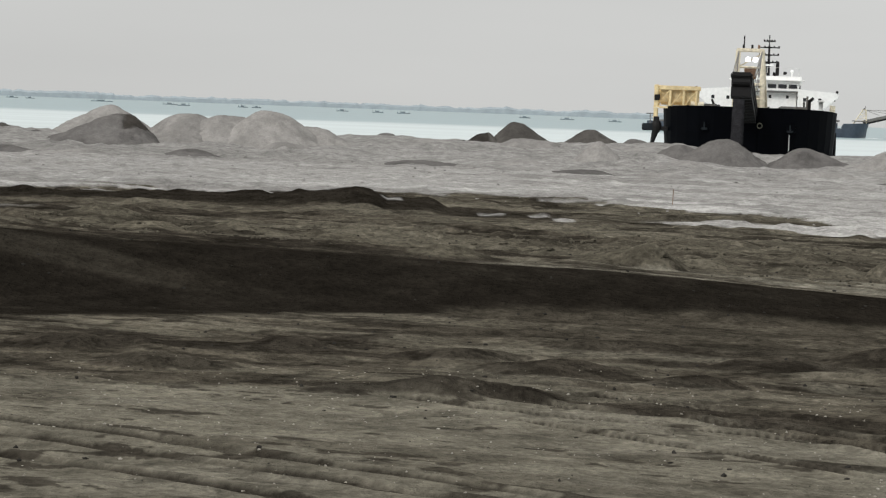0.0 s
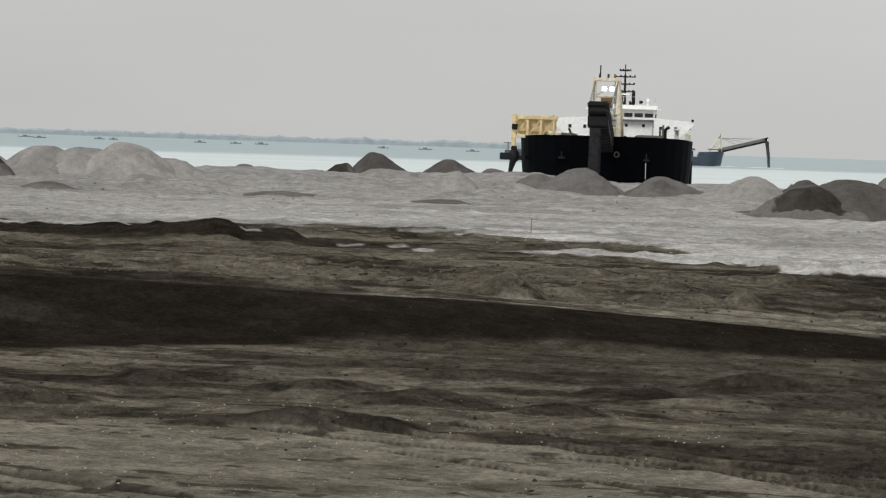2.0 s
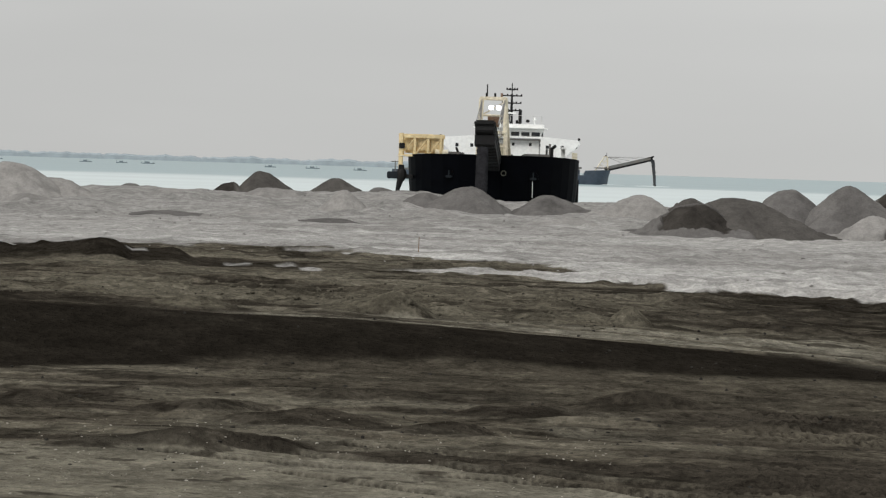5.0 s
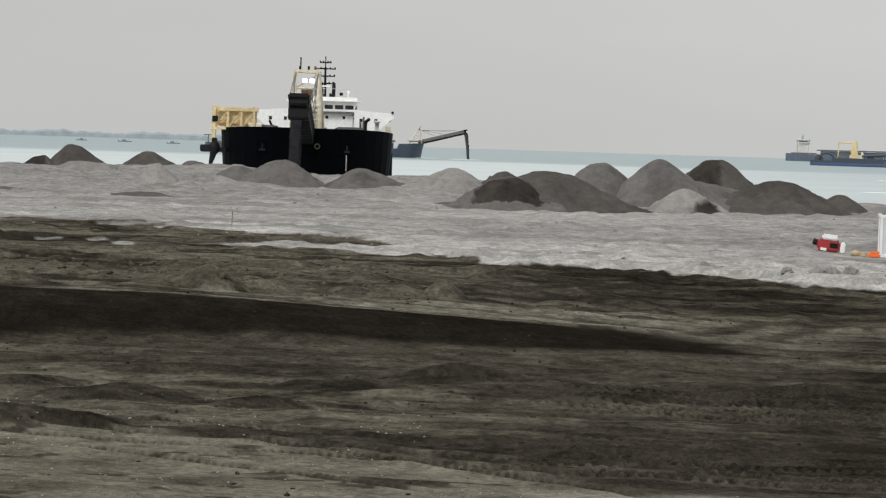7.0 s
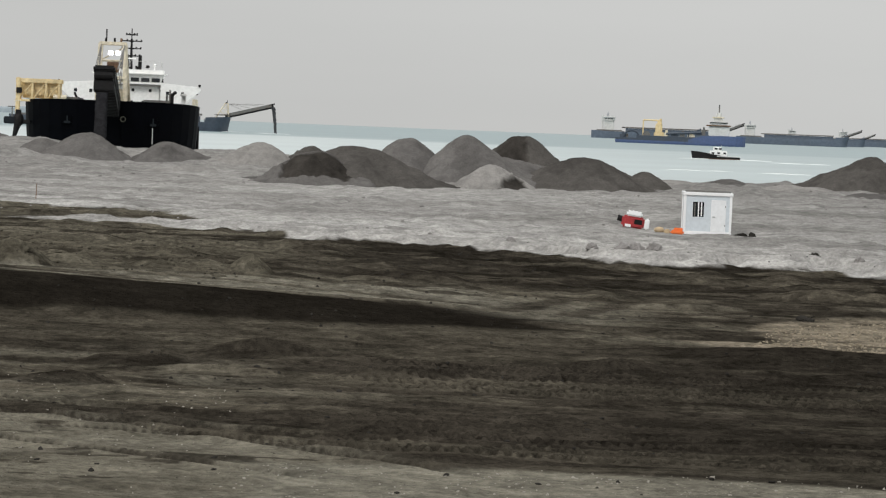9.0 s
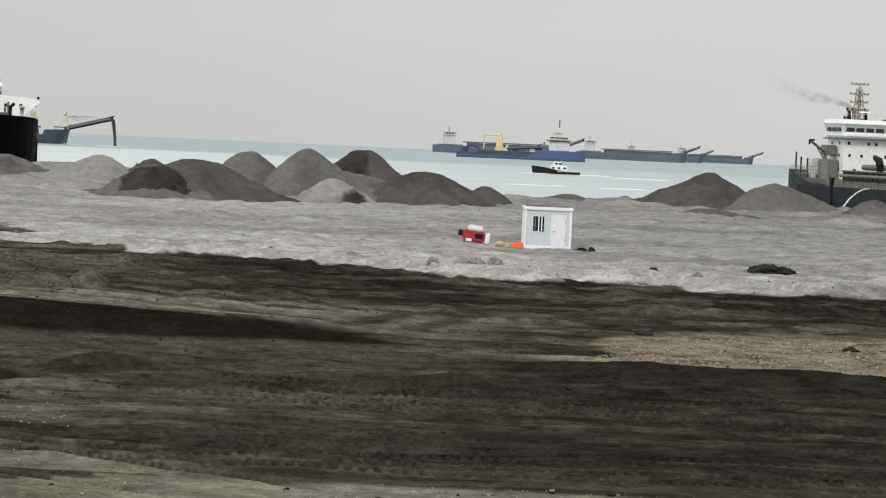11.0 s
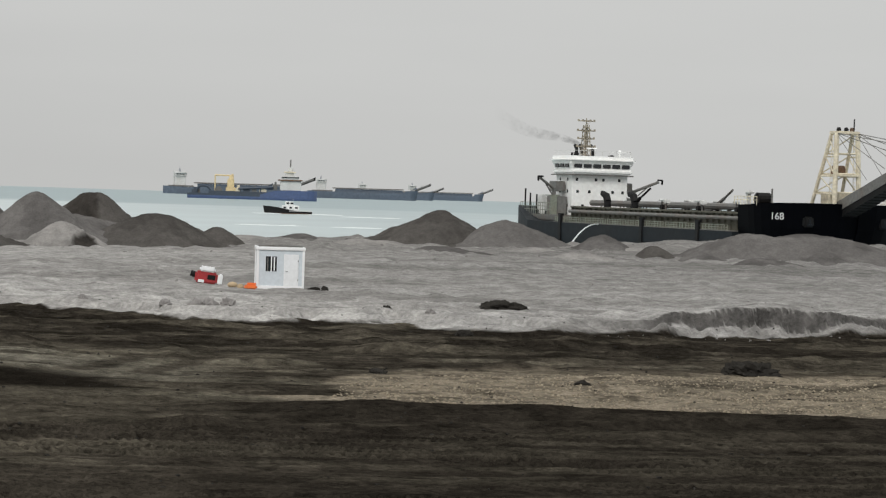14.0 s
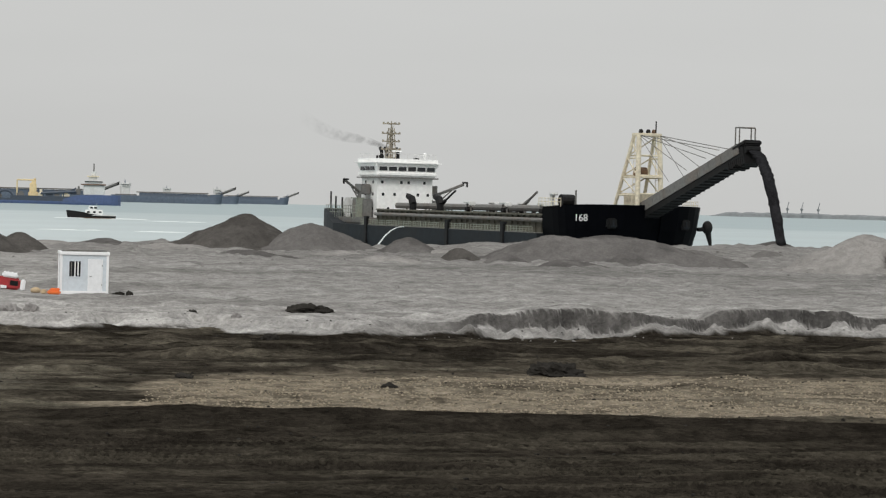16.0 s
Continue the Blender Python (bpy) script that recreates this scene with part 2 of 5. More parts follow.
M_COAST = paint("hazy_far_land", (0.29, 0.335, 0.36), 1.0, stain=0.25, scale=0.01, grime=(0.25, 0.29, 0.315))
M_PEN = paint("hazed_bamboo", (0.19, 0.235, 0.255), 0.9, stain=0.2, scale=0.2)
M_LAND = paint("hazed_far_grey", (0.20, 0.215, 0.22), 1.0, stain=0.3, scale=0.02, grime=(0.15, 0.16, 0.165))
M_FOAM = paint("white_foam", (0.72, 0.76, 0.76), 0.7, stain=0.1, scale=0.5)


# ---- mesh helpers ----
def mesh_of(name, bm, mat, smooth=False):
    bmesh.ops.recalc_face_normals(bm, faces=bm.faces)
    me = bpy.data.meshes.new(name)
    bm.to_mesh(me)
    bm.free()
    me.materials.append(mat)
    if smooth:
        for p in me.polygons:
            p.use_smooth = True
    return me


def part(name, bm, mat, parent=None, label="", smooth=False):
    ob = new(name, mesh_of(name, bm, mat, smooth))
    ob.parent = parent
    if label:
        tagged(ob, label)
    return ob


def thing(name, m, label, category, group="", kind=""):
    ob = new(name)
    ob.matrix_world = m
    return tagged(ob, label, category, group, kind)


def box(bm, x0, x1, y0, y1, z0, z1, bevel=0.0, m=None):
    g = bmesh.ops.create_cube(bm, size=1)["verts"]
    for v in g:
        v.co = Vector(((x0 + x1) / 2 + v.co.x * (x1 - x0), (y0 + y1) / 2 + v.co.y * (y1 - y0), (z0 + z1) / 2 + v.co.z * (z1 - z0)))
        if m:
            v.co = m @ v.co
    if bevel:
        bmesh.ops.bevel(bm, geom=list({e for v in g for e in v.link_edges}), offset=bevel, segments=2, affect="EDGES")
    return bm


def bar(bm, a, b, r, n=6, r2=None):
    a, b = Vector(a), Vector(b)
    d = b - a
    m = Matrix.Translation((a + b) / 2) @ d.to_track_quat("Z", "Y").to_matrix().to_4x4()
    bmesh.ops.create_cone(bm, cap_ends=True, segments=n, radius1=r, radius2=r if r2 is None else r2, depth=d.length, matrix=m)
    return bm


def ball(bm, c, r, sx=1, sy=1, sz=1, seg=10):
    g = bmesh.ops.create_uvsphere(bm, u_segments=seg, v_segments=max(6, seg // 2 + 2), radius=r)["verts"]
    for v in g:
        v.co = Vector((c[0] + v.co.x * sx, c[1] + v.co.y * sy, c[2] + v.co.z * sz))
    return bm


def B(*a, **k):
    return box(bmesh.new(), *a, **k)


def R(*a, **k):
    return bar(bmesh.new(), *a, **k)


def lattice(n, x, y, seed):
    xi, yi = np.floor(x).astype(np.int64), np.floor(y).astype(np.int64)
    fx, fy = x - xi, y - yi
    fx, fy = fx * fx * (3 - 2 * fx), fy * fy * (3 - 2 * fy)

    def h(i, j):
        k = (i * 374761393 + j * 668265263 + seed * 144665) & 0xFFFFFFFF
        k = ((k ^ (k >> 13)) * 1274126177) & 0xFFFFFFFF
        return ((k ^ (k >> 16)) & 0xFFFF) / 65535.0

    return (h(xi, yi) * (1 - fx) + h(xi + 1, yi) * fx) * (1 - fy) + (h(xi, yi + 1) * (1 - fx) + h(xi + 1, yi + 1) * fx) * fy


def fbm(x, y, size, seed, octaves=4):
    """Noise from -1 to 1 whose largest lumps are size metres across."""
    total, amp, norm = 0, 1.0, 0
    for o in range(octaves):
        total = total + amp * lattice(0, x / size * 2**o + 17.3 * o, y / size * 2**o - 9.1 * o, seed + o)
        norm += amp
        amp *= 0.55
    return total / norm * 2 - 1


def step(a, b, x):
    t = np.clip((x - a) / (b - a), 0, 1)
    return t * t * (3 - 2 * t)


# ---- the ground ----
def seg(x, y, ax, ay, bx, by):
    """Distance to the line from a to b, and how far along it (0 to 1)."""
    dx, dy = bx - ax, by - ay
    t = ((x - ax) * dx + (y - ay) * dy) / (dx * dx + dy * dy)
    return np.abs((x - ax) * dy - (y - ay) * dx) / math.hypot(dx, dy), t


MOUNDS = ((0.0, 54.2, 1.45, 0.30), (-1.9, 54.1, 1.2, 0.16), (1.6, 54.3, 1.5, 0.2), (6.0, 57.6, 1.6, 0.24), (0.4, 62.4, 2.0, 0.26), (3.0, 60.0, 2.4, 0.20), (-3.9, 64.6, 1.5, 0.24), (12.2, 65.0, 2.0, 0.36), (8.5, 62.5, 2.2, 0.22), (-6.5, 58.5, 2.0, 0.2), (-9.5, 62.0, 2.4, 0.25), (4.5, 66.5, 2.0, 0.2), (14.8, 59.5, 1.6, 0.2), (21.6, 63.0, 1.8, 0.22))
TIPS = ((7.5, 86.4, 1.3, 0.62), (6.2, 87.0, 1.5, 0.32), (16.3, 89.6, 0.9, 0.56), (14.9, 90.9, 1.5, 0.34), (12.9, 90.7, 1.4, 0.24), (10.0, 89.8, 1.6, 0.28), (0.1, 84.8, 1.5, 0.28), (-14.4, 107, 4.0, 0.7), (-3.0, 108, 3.0, 0.3), (-8.5, 100, 2.6, 0.4), (-10.6, 88.6, 1.6, 0.2), (3.0, 96.0, 1.6, 0.3), (-4.6, 94.5, 1.8, 0.3))
# pale sand spilt on the dark soil: bearing, distance, and half-sizes
SPILLS = ((2.25, 146.6, 0.42, 1.3), (2.8, 143.4, 0.34, 1.0), (-2.95, 150.8, 0.3, 1.2), (-2.45, 151.6, 0.25, 0.9), (-4.4, 167.0, 0.4, 1.4), (-6.4, 165.5, 0.9, 0.9), (-1.2, 149.2, 0.35, 0.8), (-0.2, 154.0, 0.5, 0.8), (1.1, 146.0, 0.4, 0.6), (-8.6, 163.0, 0.7, 0.8))
TRACKS = ((-9.5, 48.3, 2.4, 40.0, 0.32), (-9.2, 46.3, 1.4, 38.9, 0.32), (-9.0, 43.8, -1.0, 38.2, 0.3), (-1.0, 53.4, 12.0, 46.0, 0.34), (0.6, 54.4, 14.0, 46.6, 0.34), (3.0, 55.2, 15.5, 48.0, 0.3), (4.2, 53.0, 12.0, 43.8, 0.3), (1.5, 50.5, 9.0, 43.0, 0.25))


def relief(x, y):
    """Height and soil colour of the site."""
    r, az = np.hypot(x, y), np.degrees(np.arctan2(x, y))
    n1, n2, n3 = fbm(x, y, 0.7, 41, 3), fbm(x, y, 2.2, 21), fbm(x, y, 7.0, 31)
    # p runs along the haul direction, q across it
    p, q = 0.966 * x - 0.259 * y, 0.259 * x + 0.966 * y
    st, rut = fbm(p / 8.0, q, 1.3, 61, 4), fbm(p / 22.0, q, 0.9, 67, 3)
    lump = np.maximum(0, fbm(p / 1.8, q, 1.7, 63, 3) - 0.1)
    far_ = step(80, 125, r)
    sa_, sb_ = fbm(p / 7.0, q, 2.6, 201, 4), fbm(p / 2.6, q, 5.5, 211, 5)
    band = (1 - far_) * (0.6 * st + 0.7 * sa_) + far_ * (0.35 * sa_ + 0.95 * sb_)
    crumb, clump = np.abs(fbm(p / 1.4, q, 1.1, 301, 4)), np.abs(fbm(p / 1.5, q, 3.6, 311, 4))
    # where the pale dredged fill begins
    edge = np.interp(az, [-14, -10, -4, 1.5, 3, 5.5, 8.6, 9.4, 10.3, 11, 12, 14.8, 16.75, 18.5, 20, 21.6, 23.7, 24.75, 27.1, 29.3, 31.3, 33, 35, 36.3, 38.5, 40, 46], [173, 171, 170, 172, 172, 168, 157, 146, 137, 132, 128.5, 127, 123.5, 118, 117.5, 119, 119, 117, 114, 116, 117.8, 120.2, 122.8, 125.5, 127.6, 130, 138])
    wob = np.interp(az, [-14, 6, 12, 46], [5.0, 5.0, 1.6, 0.8])
    ed = r - edge + wob * (sb_ * 1.5 + 0.7 * sa_ + 0.3 * st)
    light = step(-0.25, 0.25, ed + 0.5 * n1)
    strip = step(-0.5, 0.5, np.interp(az, [4.0, 4.8, 6.9, 9.6], [-1.2, 0.9, 3.4, 6.0]) - np.abs(r - np.interp(az, [4.3, 6.9, 9.5], [146.2, 144.5, 142.0])) + 2.6 * sa_ + 1.4 * st) * step(3.8, 4.2, az) * (1 - step(9.6, 10.6, az))
    light = np.maximum(light, strip)
    for sa0, sr0, sw, sh in SPILLS:
        light = np.maximum(light, 0.9 * step(0.0, 0.25, 1.0 - np.sqrt(((az - sa0) / sw) ** 2 + ((r - sr0) / sh) ** 2) + 0.5 * sa_ + 0.3 * n1))
    patch = step(0.30, 0.38, fbm(p / 3, q, 6.0, 71)) * step(136, 140, r) * step(-12, -9, az) * (1 - step(4, 6, az)) * (1 - step(0.55, 0.75, fbm(x, y, 30, 73) + 0.5))
    light = np.maximum(light, patch * 0.8)
    # dark haul ramp across the middle ground, dying out to the right
    hc = np.interp(az, [-40, -13, -10.3, -7.3, -5, 0, 3.4, 10.3, 16.5, 18.5], [2.3, 2.05, 1.9, 1.63, 1.5, 1.25, 1.12, 0.66, 0.1, 0.0])
    ramp = hc * (step(74.5, 82.0, r) - 0.45 * step(87, 97, r) - 0.55 * step(98, 125, r))
    rampdark = step(-0.6, 0.6, r - np.interp(az, [-10, -2.5, 6, 12, 18], [70.8, 74.3, 77.6, 76.0, 77.5]) + 1.2 * n3 + 1.0 * st) * (1 - step(81.9, 82.4, r)) * (1 - step(17.2, 18.2, az + 0.6 * n3 + 1.6 * st + 1.2 * rut))
    dug = step(88, 91, r) * (1 - step(112, 122, r)) * (1 - step(8, 13, az))
    bank = 0.35 * step(19, 23, az) * np.exp(-(((r - 71.0) / 2.2) ** 2))
    tan = step(21.4, 22.4, az - 0.06 * (r - 76) + 0.7 * n3 + 2.2 * sa_ + 0.8 * st) * step(-0.3, 0.3, r - np.interp(az, [20, 29, 40], [74.3, 73.4, 77.6]) + 0.3 * n2 + 0.3 * st) * (1 - step(-2.5, 2.5, r - np.interp(az, [21, 25, 29, 40], [83, 89, 92, 97]) + 5.0 * sa_ + 2.0 * st))
    # crumbling scarp at the edge of the fill
    sc = np.interp(az, [-14, 8, 14, 20, 26, 28, 29.3, 30, 30.6, 31.3, 32.2, 33, 33.9, 34.7, 35.3, 35.75, 36.3, 37.4, 38.5, 39.6, 46], [0.1, 0.15, 0.35, 0.45, 0.5, 0.55, 0.65, 0.85, 1.0, 1.3, 1.45, 1.3, 0.95, 0.78, 0.68, 1.08, 1.18, 1.05, 0.9, 0.82, 0.8])
    tall = step(29.0, 30.6, az)
    lobe = fbm(az, 0 * az, 1.3, 411, 2)
    gully = fbm(az, 0.15 * r, 0.22, 415, 3)
    se_ = r - edge - 0.9 + 1.3 * n3 * step(12, 20, az) * (1 - tall) + (0.55 - 0.3 * tall) * fbm(p, q / 5, 1.0, 121, 3) + tall * (0.9 * lobe + 0.30 * gully)
    toe = fbm(az, 0 * az, 0.55, 401, 4) + 0.35 * gully
    apron = np.clip(0.34 + 0.5 * toe, 0.06, 0.8)
    scarp = sc * (apron * step(-1.5, 0.6, se_ + 0.5 * toe) + (1 - apron) * step(0.62, 1.15, se_)) * (1 - 0.85 * step(3.0, 18, se_))
    crest = np.interp(az, [-60, -10, -9.3, -2.5, 0, 2.6, 5, 7.4, 9.5, 13, 17, 20.3, 22.5, 26.3, 30, 36, 38.3, 39.5, 60], [1.9, 1.9, 1.5, 2.3, 2.3, 2.2, 2.6, 1.8, 1.9, 1.2, 0.6, 0.0, 0.4, 0.3, 1.3, 1.7, 1.8, 2.4, 2.4])
    shore = np.where(np.abs(az - 15) < 80, 322.0, 3000.0)
    rubble = step(235, 275, r)
    z = ramp + bank + scarp + crest * step(262, 310, r + 6 * n3)
    z = z + n3 * (0.06 + 0.05 * (1 - step(70, 76, r)) + 0.22 * rubble + 0.2 * dug + 0.05 * light) + n2 * (0.03 + 0.06 * light + 0.16 * dug + 0.06 * rubble) + n1 * (0.012 + 0.015 * light + 0.02 * tan + 0.06 * dug)
    calm = 1 - 0.85 * rampdark
    near_ = 0.3 + 0.7 * step(52, 58, r)
    z = z + (0.10 * st + 0.20 * lump + 0.05 * rut + 0.05 * crumb + 0.22 * clump * step(84, 100, r) + 0.30 * lump * step(84, 100, r)) * (1 - light) * calm * near_
    z = z + light * (0.42 * lump + 0.14 * sa_ + 0.04 * st + 0.07 * crumb + 0.40 * clump + 0.25 * lump * rubble)
    mound = 0 * r
    for hx, hy, hw, hh in MOUNDS:
        k = np.clip(1.1 - np.sqrt(((x - hx) / hw) ** 2 + ((y - hy) / (hw * 0.55)) ** 2) + 0.30 * n2 + 0.15 * n1, 0, 1)
        z = z + hh * k * k * (3 - 2 * k)
        mound = np.maximum(mound, step(0.14, 0.24, k + 0.1 * st))
    tipped = 0 * r
    for hx, hy, hw, hh in TIPS:
        k = np.clip(1.1 - np.sqrt(((x - hx) / hw) ** 2 + ((y - hy) / (hw * 0.8)) ** 2) + 0.2 * n2, 0, 1)
        z = z + 1.35 * hh * k
        tipped = np.maximum(tipped, step(0.05, 0.2, k))
    # wheel tracks: two ruts with pressed treads
    rutted = 0 * r
    for ax, ay, bx, by, hw in TRACKS:
        d, t = seg(x, y + 0.35 * n3, ax, ay, bx, by)
        k = (1 - step(hw * 0.7, hw * 1.15, d)) * step(-0.02, 0.05, t) * (1 - step(0.92, 1.05, t))
        tr_ = np.sin(2 * np.pi * (t * math.hypot(bx - ax, by - ay) + 0.5 * d) / 0.21)
        z = z - 0.06 * k + (0.016 if ax > -5 else 0.008) * k * tr_
        z = z + 0.04 * (1 - step(0, 0.25, np.abs(d - hw * 1.35))) * step(0, 0.05, t) * (1 - step(0.95, 1, t))
        rutted = np.maximum(rutted, k * (0.45 + 0.55 * step(-0.3, 0.2, n2)) * (0.45 + 0.55 * step(-0.3, 0.3, tr_) if ax > -5 else 1))
    u, v = 0.932 * x - 0.364 * y, 0.364 * x + 0.932 * y
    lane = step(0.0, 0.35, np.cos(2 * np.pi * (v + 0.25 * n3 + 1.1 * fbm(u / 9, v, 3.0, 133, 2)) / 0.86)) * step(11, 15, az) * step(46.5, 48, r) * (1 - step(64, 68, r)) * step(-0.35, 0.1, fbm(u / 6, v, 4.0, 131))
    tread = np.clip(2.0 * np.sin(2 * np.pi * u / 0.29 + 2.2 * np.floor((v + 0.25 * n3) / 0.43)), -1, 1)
    z = z + lane * (0.06 * tread - 0.015)
    # dark tipped soil below the pale fill at the far end
    tip = (0.5 + 0.5 * step(-0.2, 0.4, fbm(x, y, 9, 91))) * np.exp(-(((r - np.interp(az, [-14, -6, 1], [152, 152, 147])) / 4.5) ** 2)) * (1 - step(-0.6, 0.6, az))
    z = z + 0.95 * tip * np.interp(az, [-12, -9, -6, -4, -2.6, -2.1, -1.75, -1.35, -0.9, -0.4, -0.1, 0.3], [0.5, 0.6, 0.5, 0.75, 1.1, 1.4, 1.25, 0.6, 0.7, 0.85, 0.65, 0.0])
    # levelled pad under the cabin
    z = z * (1 - np.exp(-(((x - 57.0) / 5.0) ** 2 + ((y - 148.3) / 6.0) ** 4))) - 0.04 * np.exp(-(((x - 57.0) / 4.0) ** 2 + ((y - 148.3) / 5.0) ** 4))
    z = z - 7.0 * step(shore - 6, shore + 26, r)

    # soils
    A = lambda *c: np.array(c)[None, :]
    full = lambda c: np.repeat(c, len(r), 0)
    mix = lambda a, b, k: a * (1 - k[:, None]) + b * k[:, None]
    pale_f, mid, dark = A(0.120, 0.110, 0.087), A(0.062, 0.0545, 0.042), A(0.0165, 0.0142, 0.0112)
    c = mix(full(mid), A(0.100, 0.090, 0.070), 0.85 * step(0.10, 0.16, band + 0.3 * rut))
    c = mix(c, dark * 1.7, 0.85 * step(0.12, 0.18, 0.25 * n3 + (1 - far_) * fbm(p / 6, q, 2.6, 101) + far_ * fbm(p / 5, q, 9.0, 103)) * (1 - 0.7 * dug))
    # short scrapes and damp spots
    spot = fbm(p / 2.6, q, 1.9, 161, 4)
    c = mix(c, full(dark * 1.2), 0.75 * step(0.22, 0.28, spot) * step(50, 56, r))
    c = mix(c, full(A(0.105, 0.095, 0.074)), 0.7 * step(0.24, 0.30, -spot) * step(52, 58, r) * (1 - step(14, 22, az)))
    c = mix(c, full(A(0.076, 0.068, 0.052)), dug * (0.5 + 0.3 * step(-0.2, 0.2, n2)))
    c = mix(c, full(A(0.080, 0.072, 0.055)), tipped * 0.8)
    sliver = fbm(p / 4.5, q, 3.0, 171, 5) + 0.3 * fbm(p / 3, q, 1.1, 173, 3)
    c = mix(c, full(dark * 1.25), 0.6 * step(0.20, 0.25, sliver) * step(53, 57, r))
    c = mix(c, full(A(0.098, 0.089, 0.069)), 0.5 * step(0.24, 0.29, -sliver) * step(53, 57, r))
    # pale trodden sand in the foreground, bounded by the wheel tracks
    fe = np.interp(x, [-14, -9.8, -2.7, 2.8, 6.2, 8.8, 14], [54.6, 54.5, 54.4, 53.4, 50.4, 47.8, 43.5])
    near_l = 1 - step(-0.5, 0.5, y - fe + 0.7 * st + 0.6 * n3)
    lens = step(0.1, 0.25, fbm(u / 5, v, 2.0, 141)) * (1 - step(62, 70, r)) * step(-2, 2, x) * (1 - step(9, 13, az))
    c = mix(c, full(pale_f) * (1 - 0.14 * step(-0.1, 0.3, n3)[:, None]), np.maximum(near_l, 0.55 * lens))
    crumb_ = fbm(p / 2.2, q, 0.55, 181, 3)
    c = mix(c, full(dark * 1.6), 0.8 * near_l * step(0.30, 0.36, crumb_ + 0.35 * n3))
    c = mix(c, full(mid * 0.9), 0.4 * near_l * step(0.22, 0.30, fbm(p / 3.0, q, 2.4, 183, 4)))
    c = mix(c, full(A(0.140, 0.129, 0.104)), 0.45 * near_l * step(0.25, 0.33, -fbm(p / 3.0, q, 1.6, 185, 4)))
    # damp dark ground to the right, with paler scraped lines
    zone_d = step(8.5, 13.0, az + 1.8 * n3 + 0.12 * (r - 62) + 2.5 * sa_) * step(45.2, 45.9, r + 0.9 * n3) * (1 - step(72, 76, r + 2 * n3))
    c = mix(c, mix(full(dark * 1.3), mid * 0.6, step(0.06, 0.16, band + 0.4 * rut)) * (1 + 0.7 * (1 - step(15, 24, az)))[:, None], zone_d * 0.92)
    # compacted lanes a little darker; shade in the tread pits put into the colour
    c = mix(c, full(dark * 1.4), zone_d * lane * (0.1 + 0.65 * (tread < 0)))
    lip = step(9, 11, az + n3) * (1 - step(45.2, 45.8, r + 0.9 * n3))
    c = mix(c, full(A(0.14, 0.13, 0.105)), lip)
    c = mix(c, full(dark * 1.5), mound * 0.75 * (1 - 0.5 * step(0.1, 0.3, st)))
    c = mix(c, full(dark * 1.5), rutted * 0.85)
    foot = step(64, 70, r + 3 * sa_) * (1 - step(78, 80, r)) * step(-2, 3, az + n3) * (1 - step(17, 20, az))
    c = mix(c, full(mid * 0.8), 0.75 * foot)
    c = mix(c, full(dark * 0.74), rampdark * (1 - 0.12 * step(0.1, 0.3, sa_)))
    # pale wheel lines on top of the ramp, and beyond it where it runs out
    lines = fbm(p / 40.0, q, 0.8, 191, 3)
    pale = np.maximum(step(14.5, 17, az) * step(80, 82, r) * (1 - step(88, 92, r + 2 * sa_)) * (1 - step(18.2, 20.0, az + 1.5 * sa_)) * 0.5, step(0.5, 3, az + 1.5 * sa_) * (1 - step(15, 18, az)) * step(82.1, 82.4, r) * (1 - step(-0.5, 0.5, r - np.interp(az, [2, 8, 16], [85.2, 87.4, 92]) + 1.6 * sa_)) * (0.12 + 0.88 * step(0.0, 0.07, lines)))
    c = mix(c, full(A(0.145, 0.134, 0.108)), pale * 0.9)
    gash = step(83.0, 84.0, r + n3) * (1 - step(89, 92, r + 2 * n3)) * step(-7.6, -6.9, az + 0.4 * sa_) * (1 - step(-5.6, -4.6, az + 0.6 * n3))
    c = mix(c, full(A(0.15, 0.132, 0.10)), 0.4 * gash * step(-0.1, 0.2, n2 + 0.6 * sa_))
    zone_e = step(95, 99, r + 3 * n3) * step(10, 14, az) * (1 - light)
    c = mix(c, mix(full(dark * 1.5), mid * 0.75, step(0.05, 0.10, band + 0.3 * rut)), zone_e * 0.92)
    c = mix(c, full(dark * 0.9), 0.7 * zone_e * step(0.12, 0.18, spot))
    c = mix(c, full(mid * 1.15), 0.6 * zone_e * step(0.18, 0.24, -spot))
    for off in (0.0, 2.6):
        d, t = seg(x, y, 22.6 + off, 79.2, 28.6 + off, 88.0)
        c = mix(c, full(dark * 2.2), 0.75 * (1 - step(0.35, 0.7, d + 0.2 * n2)) * step(0, 0.1, t) * (1 - step(0.9, 1.05, t)))
    c = mix(c, full(dark * 1.2), step(18.5, 21, az) * np.exp(-(((r - 70.2) / 2.6) ** 4)) * 0.85)
    c = mix(c, full(A(0.172, 0.147, 0.112)), tan * (0.75 + 0.25 * step(-0.2, 0.3, n1)) * (1 - 0.5 * step(0.25, 0.4, fbm(p / 3, q, 2.5, 151))))
    c = mix(c, full(dark * 1.1), step(0.25, 0.4, tip + 0.15 * sa_) * (1 - patch * 0.8))
    ls = mix(full(A(0.285, 0.276, 0.263)), A(0.215, 0.207, 0.197), step(-0.05, 0.35, 0.3 * n3 + 0.9 * fbm(p / 3, q, 12.0, 111)))
    ls = mix(ls, full(A(0.36, 0.35, 0.336)), 0.8 * step(0.0, 0.25, sb_ + 0.4 * sa_) * (1 - 0.7 * step(6, 40, r - edge)))
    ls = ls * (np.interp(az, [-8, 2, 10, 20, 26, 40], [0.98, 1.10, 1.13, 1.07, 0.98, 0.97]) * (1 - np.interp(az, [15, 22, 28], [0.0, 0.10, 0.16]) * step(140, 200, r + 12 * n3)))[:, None]
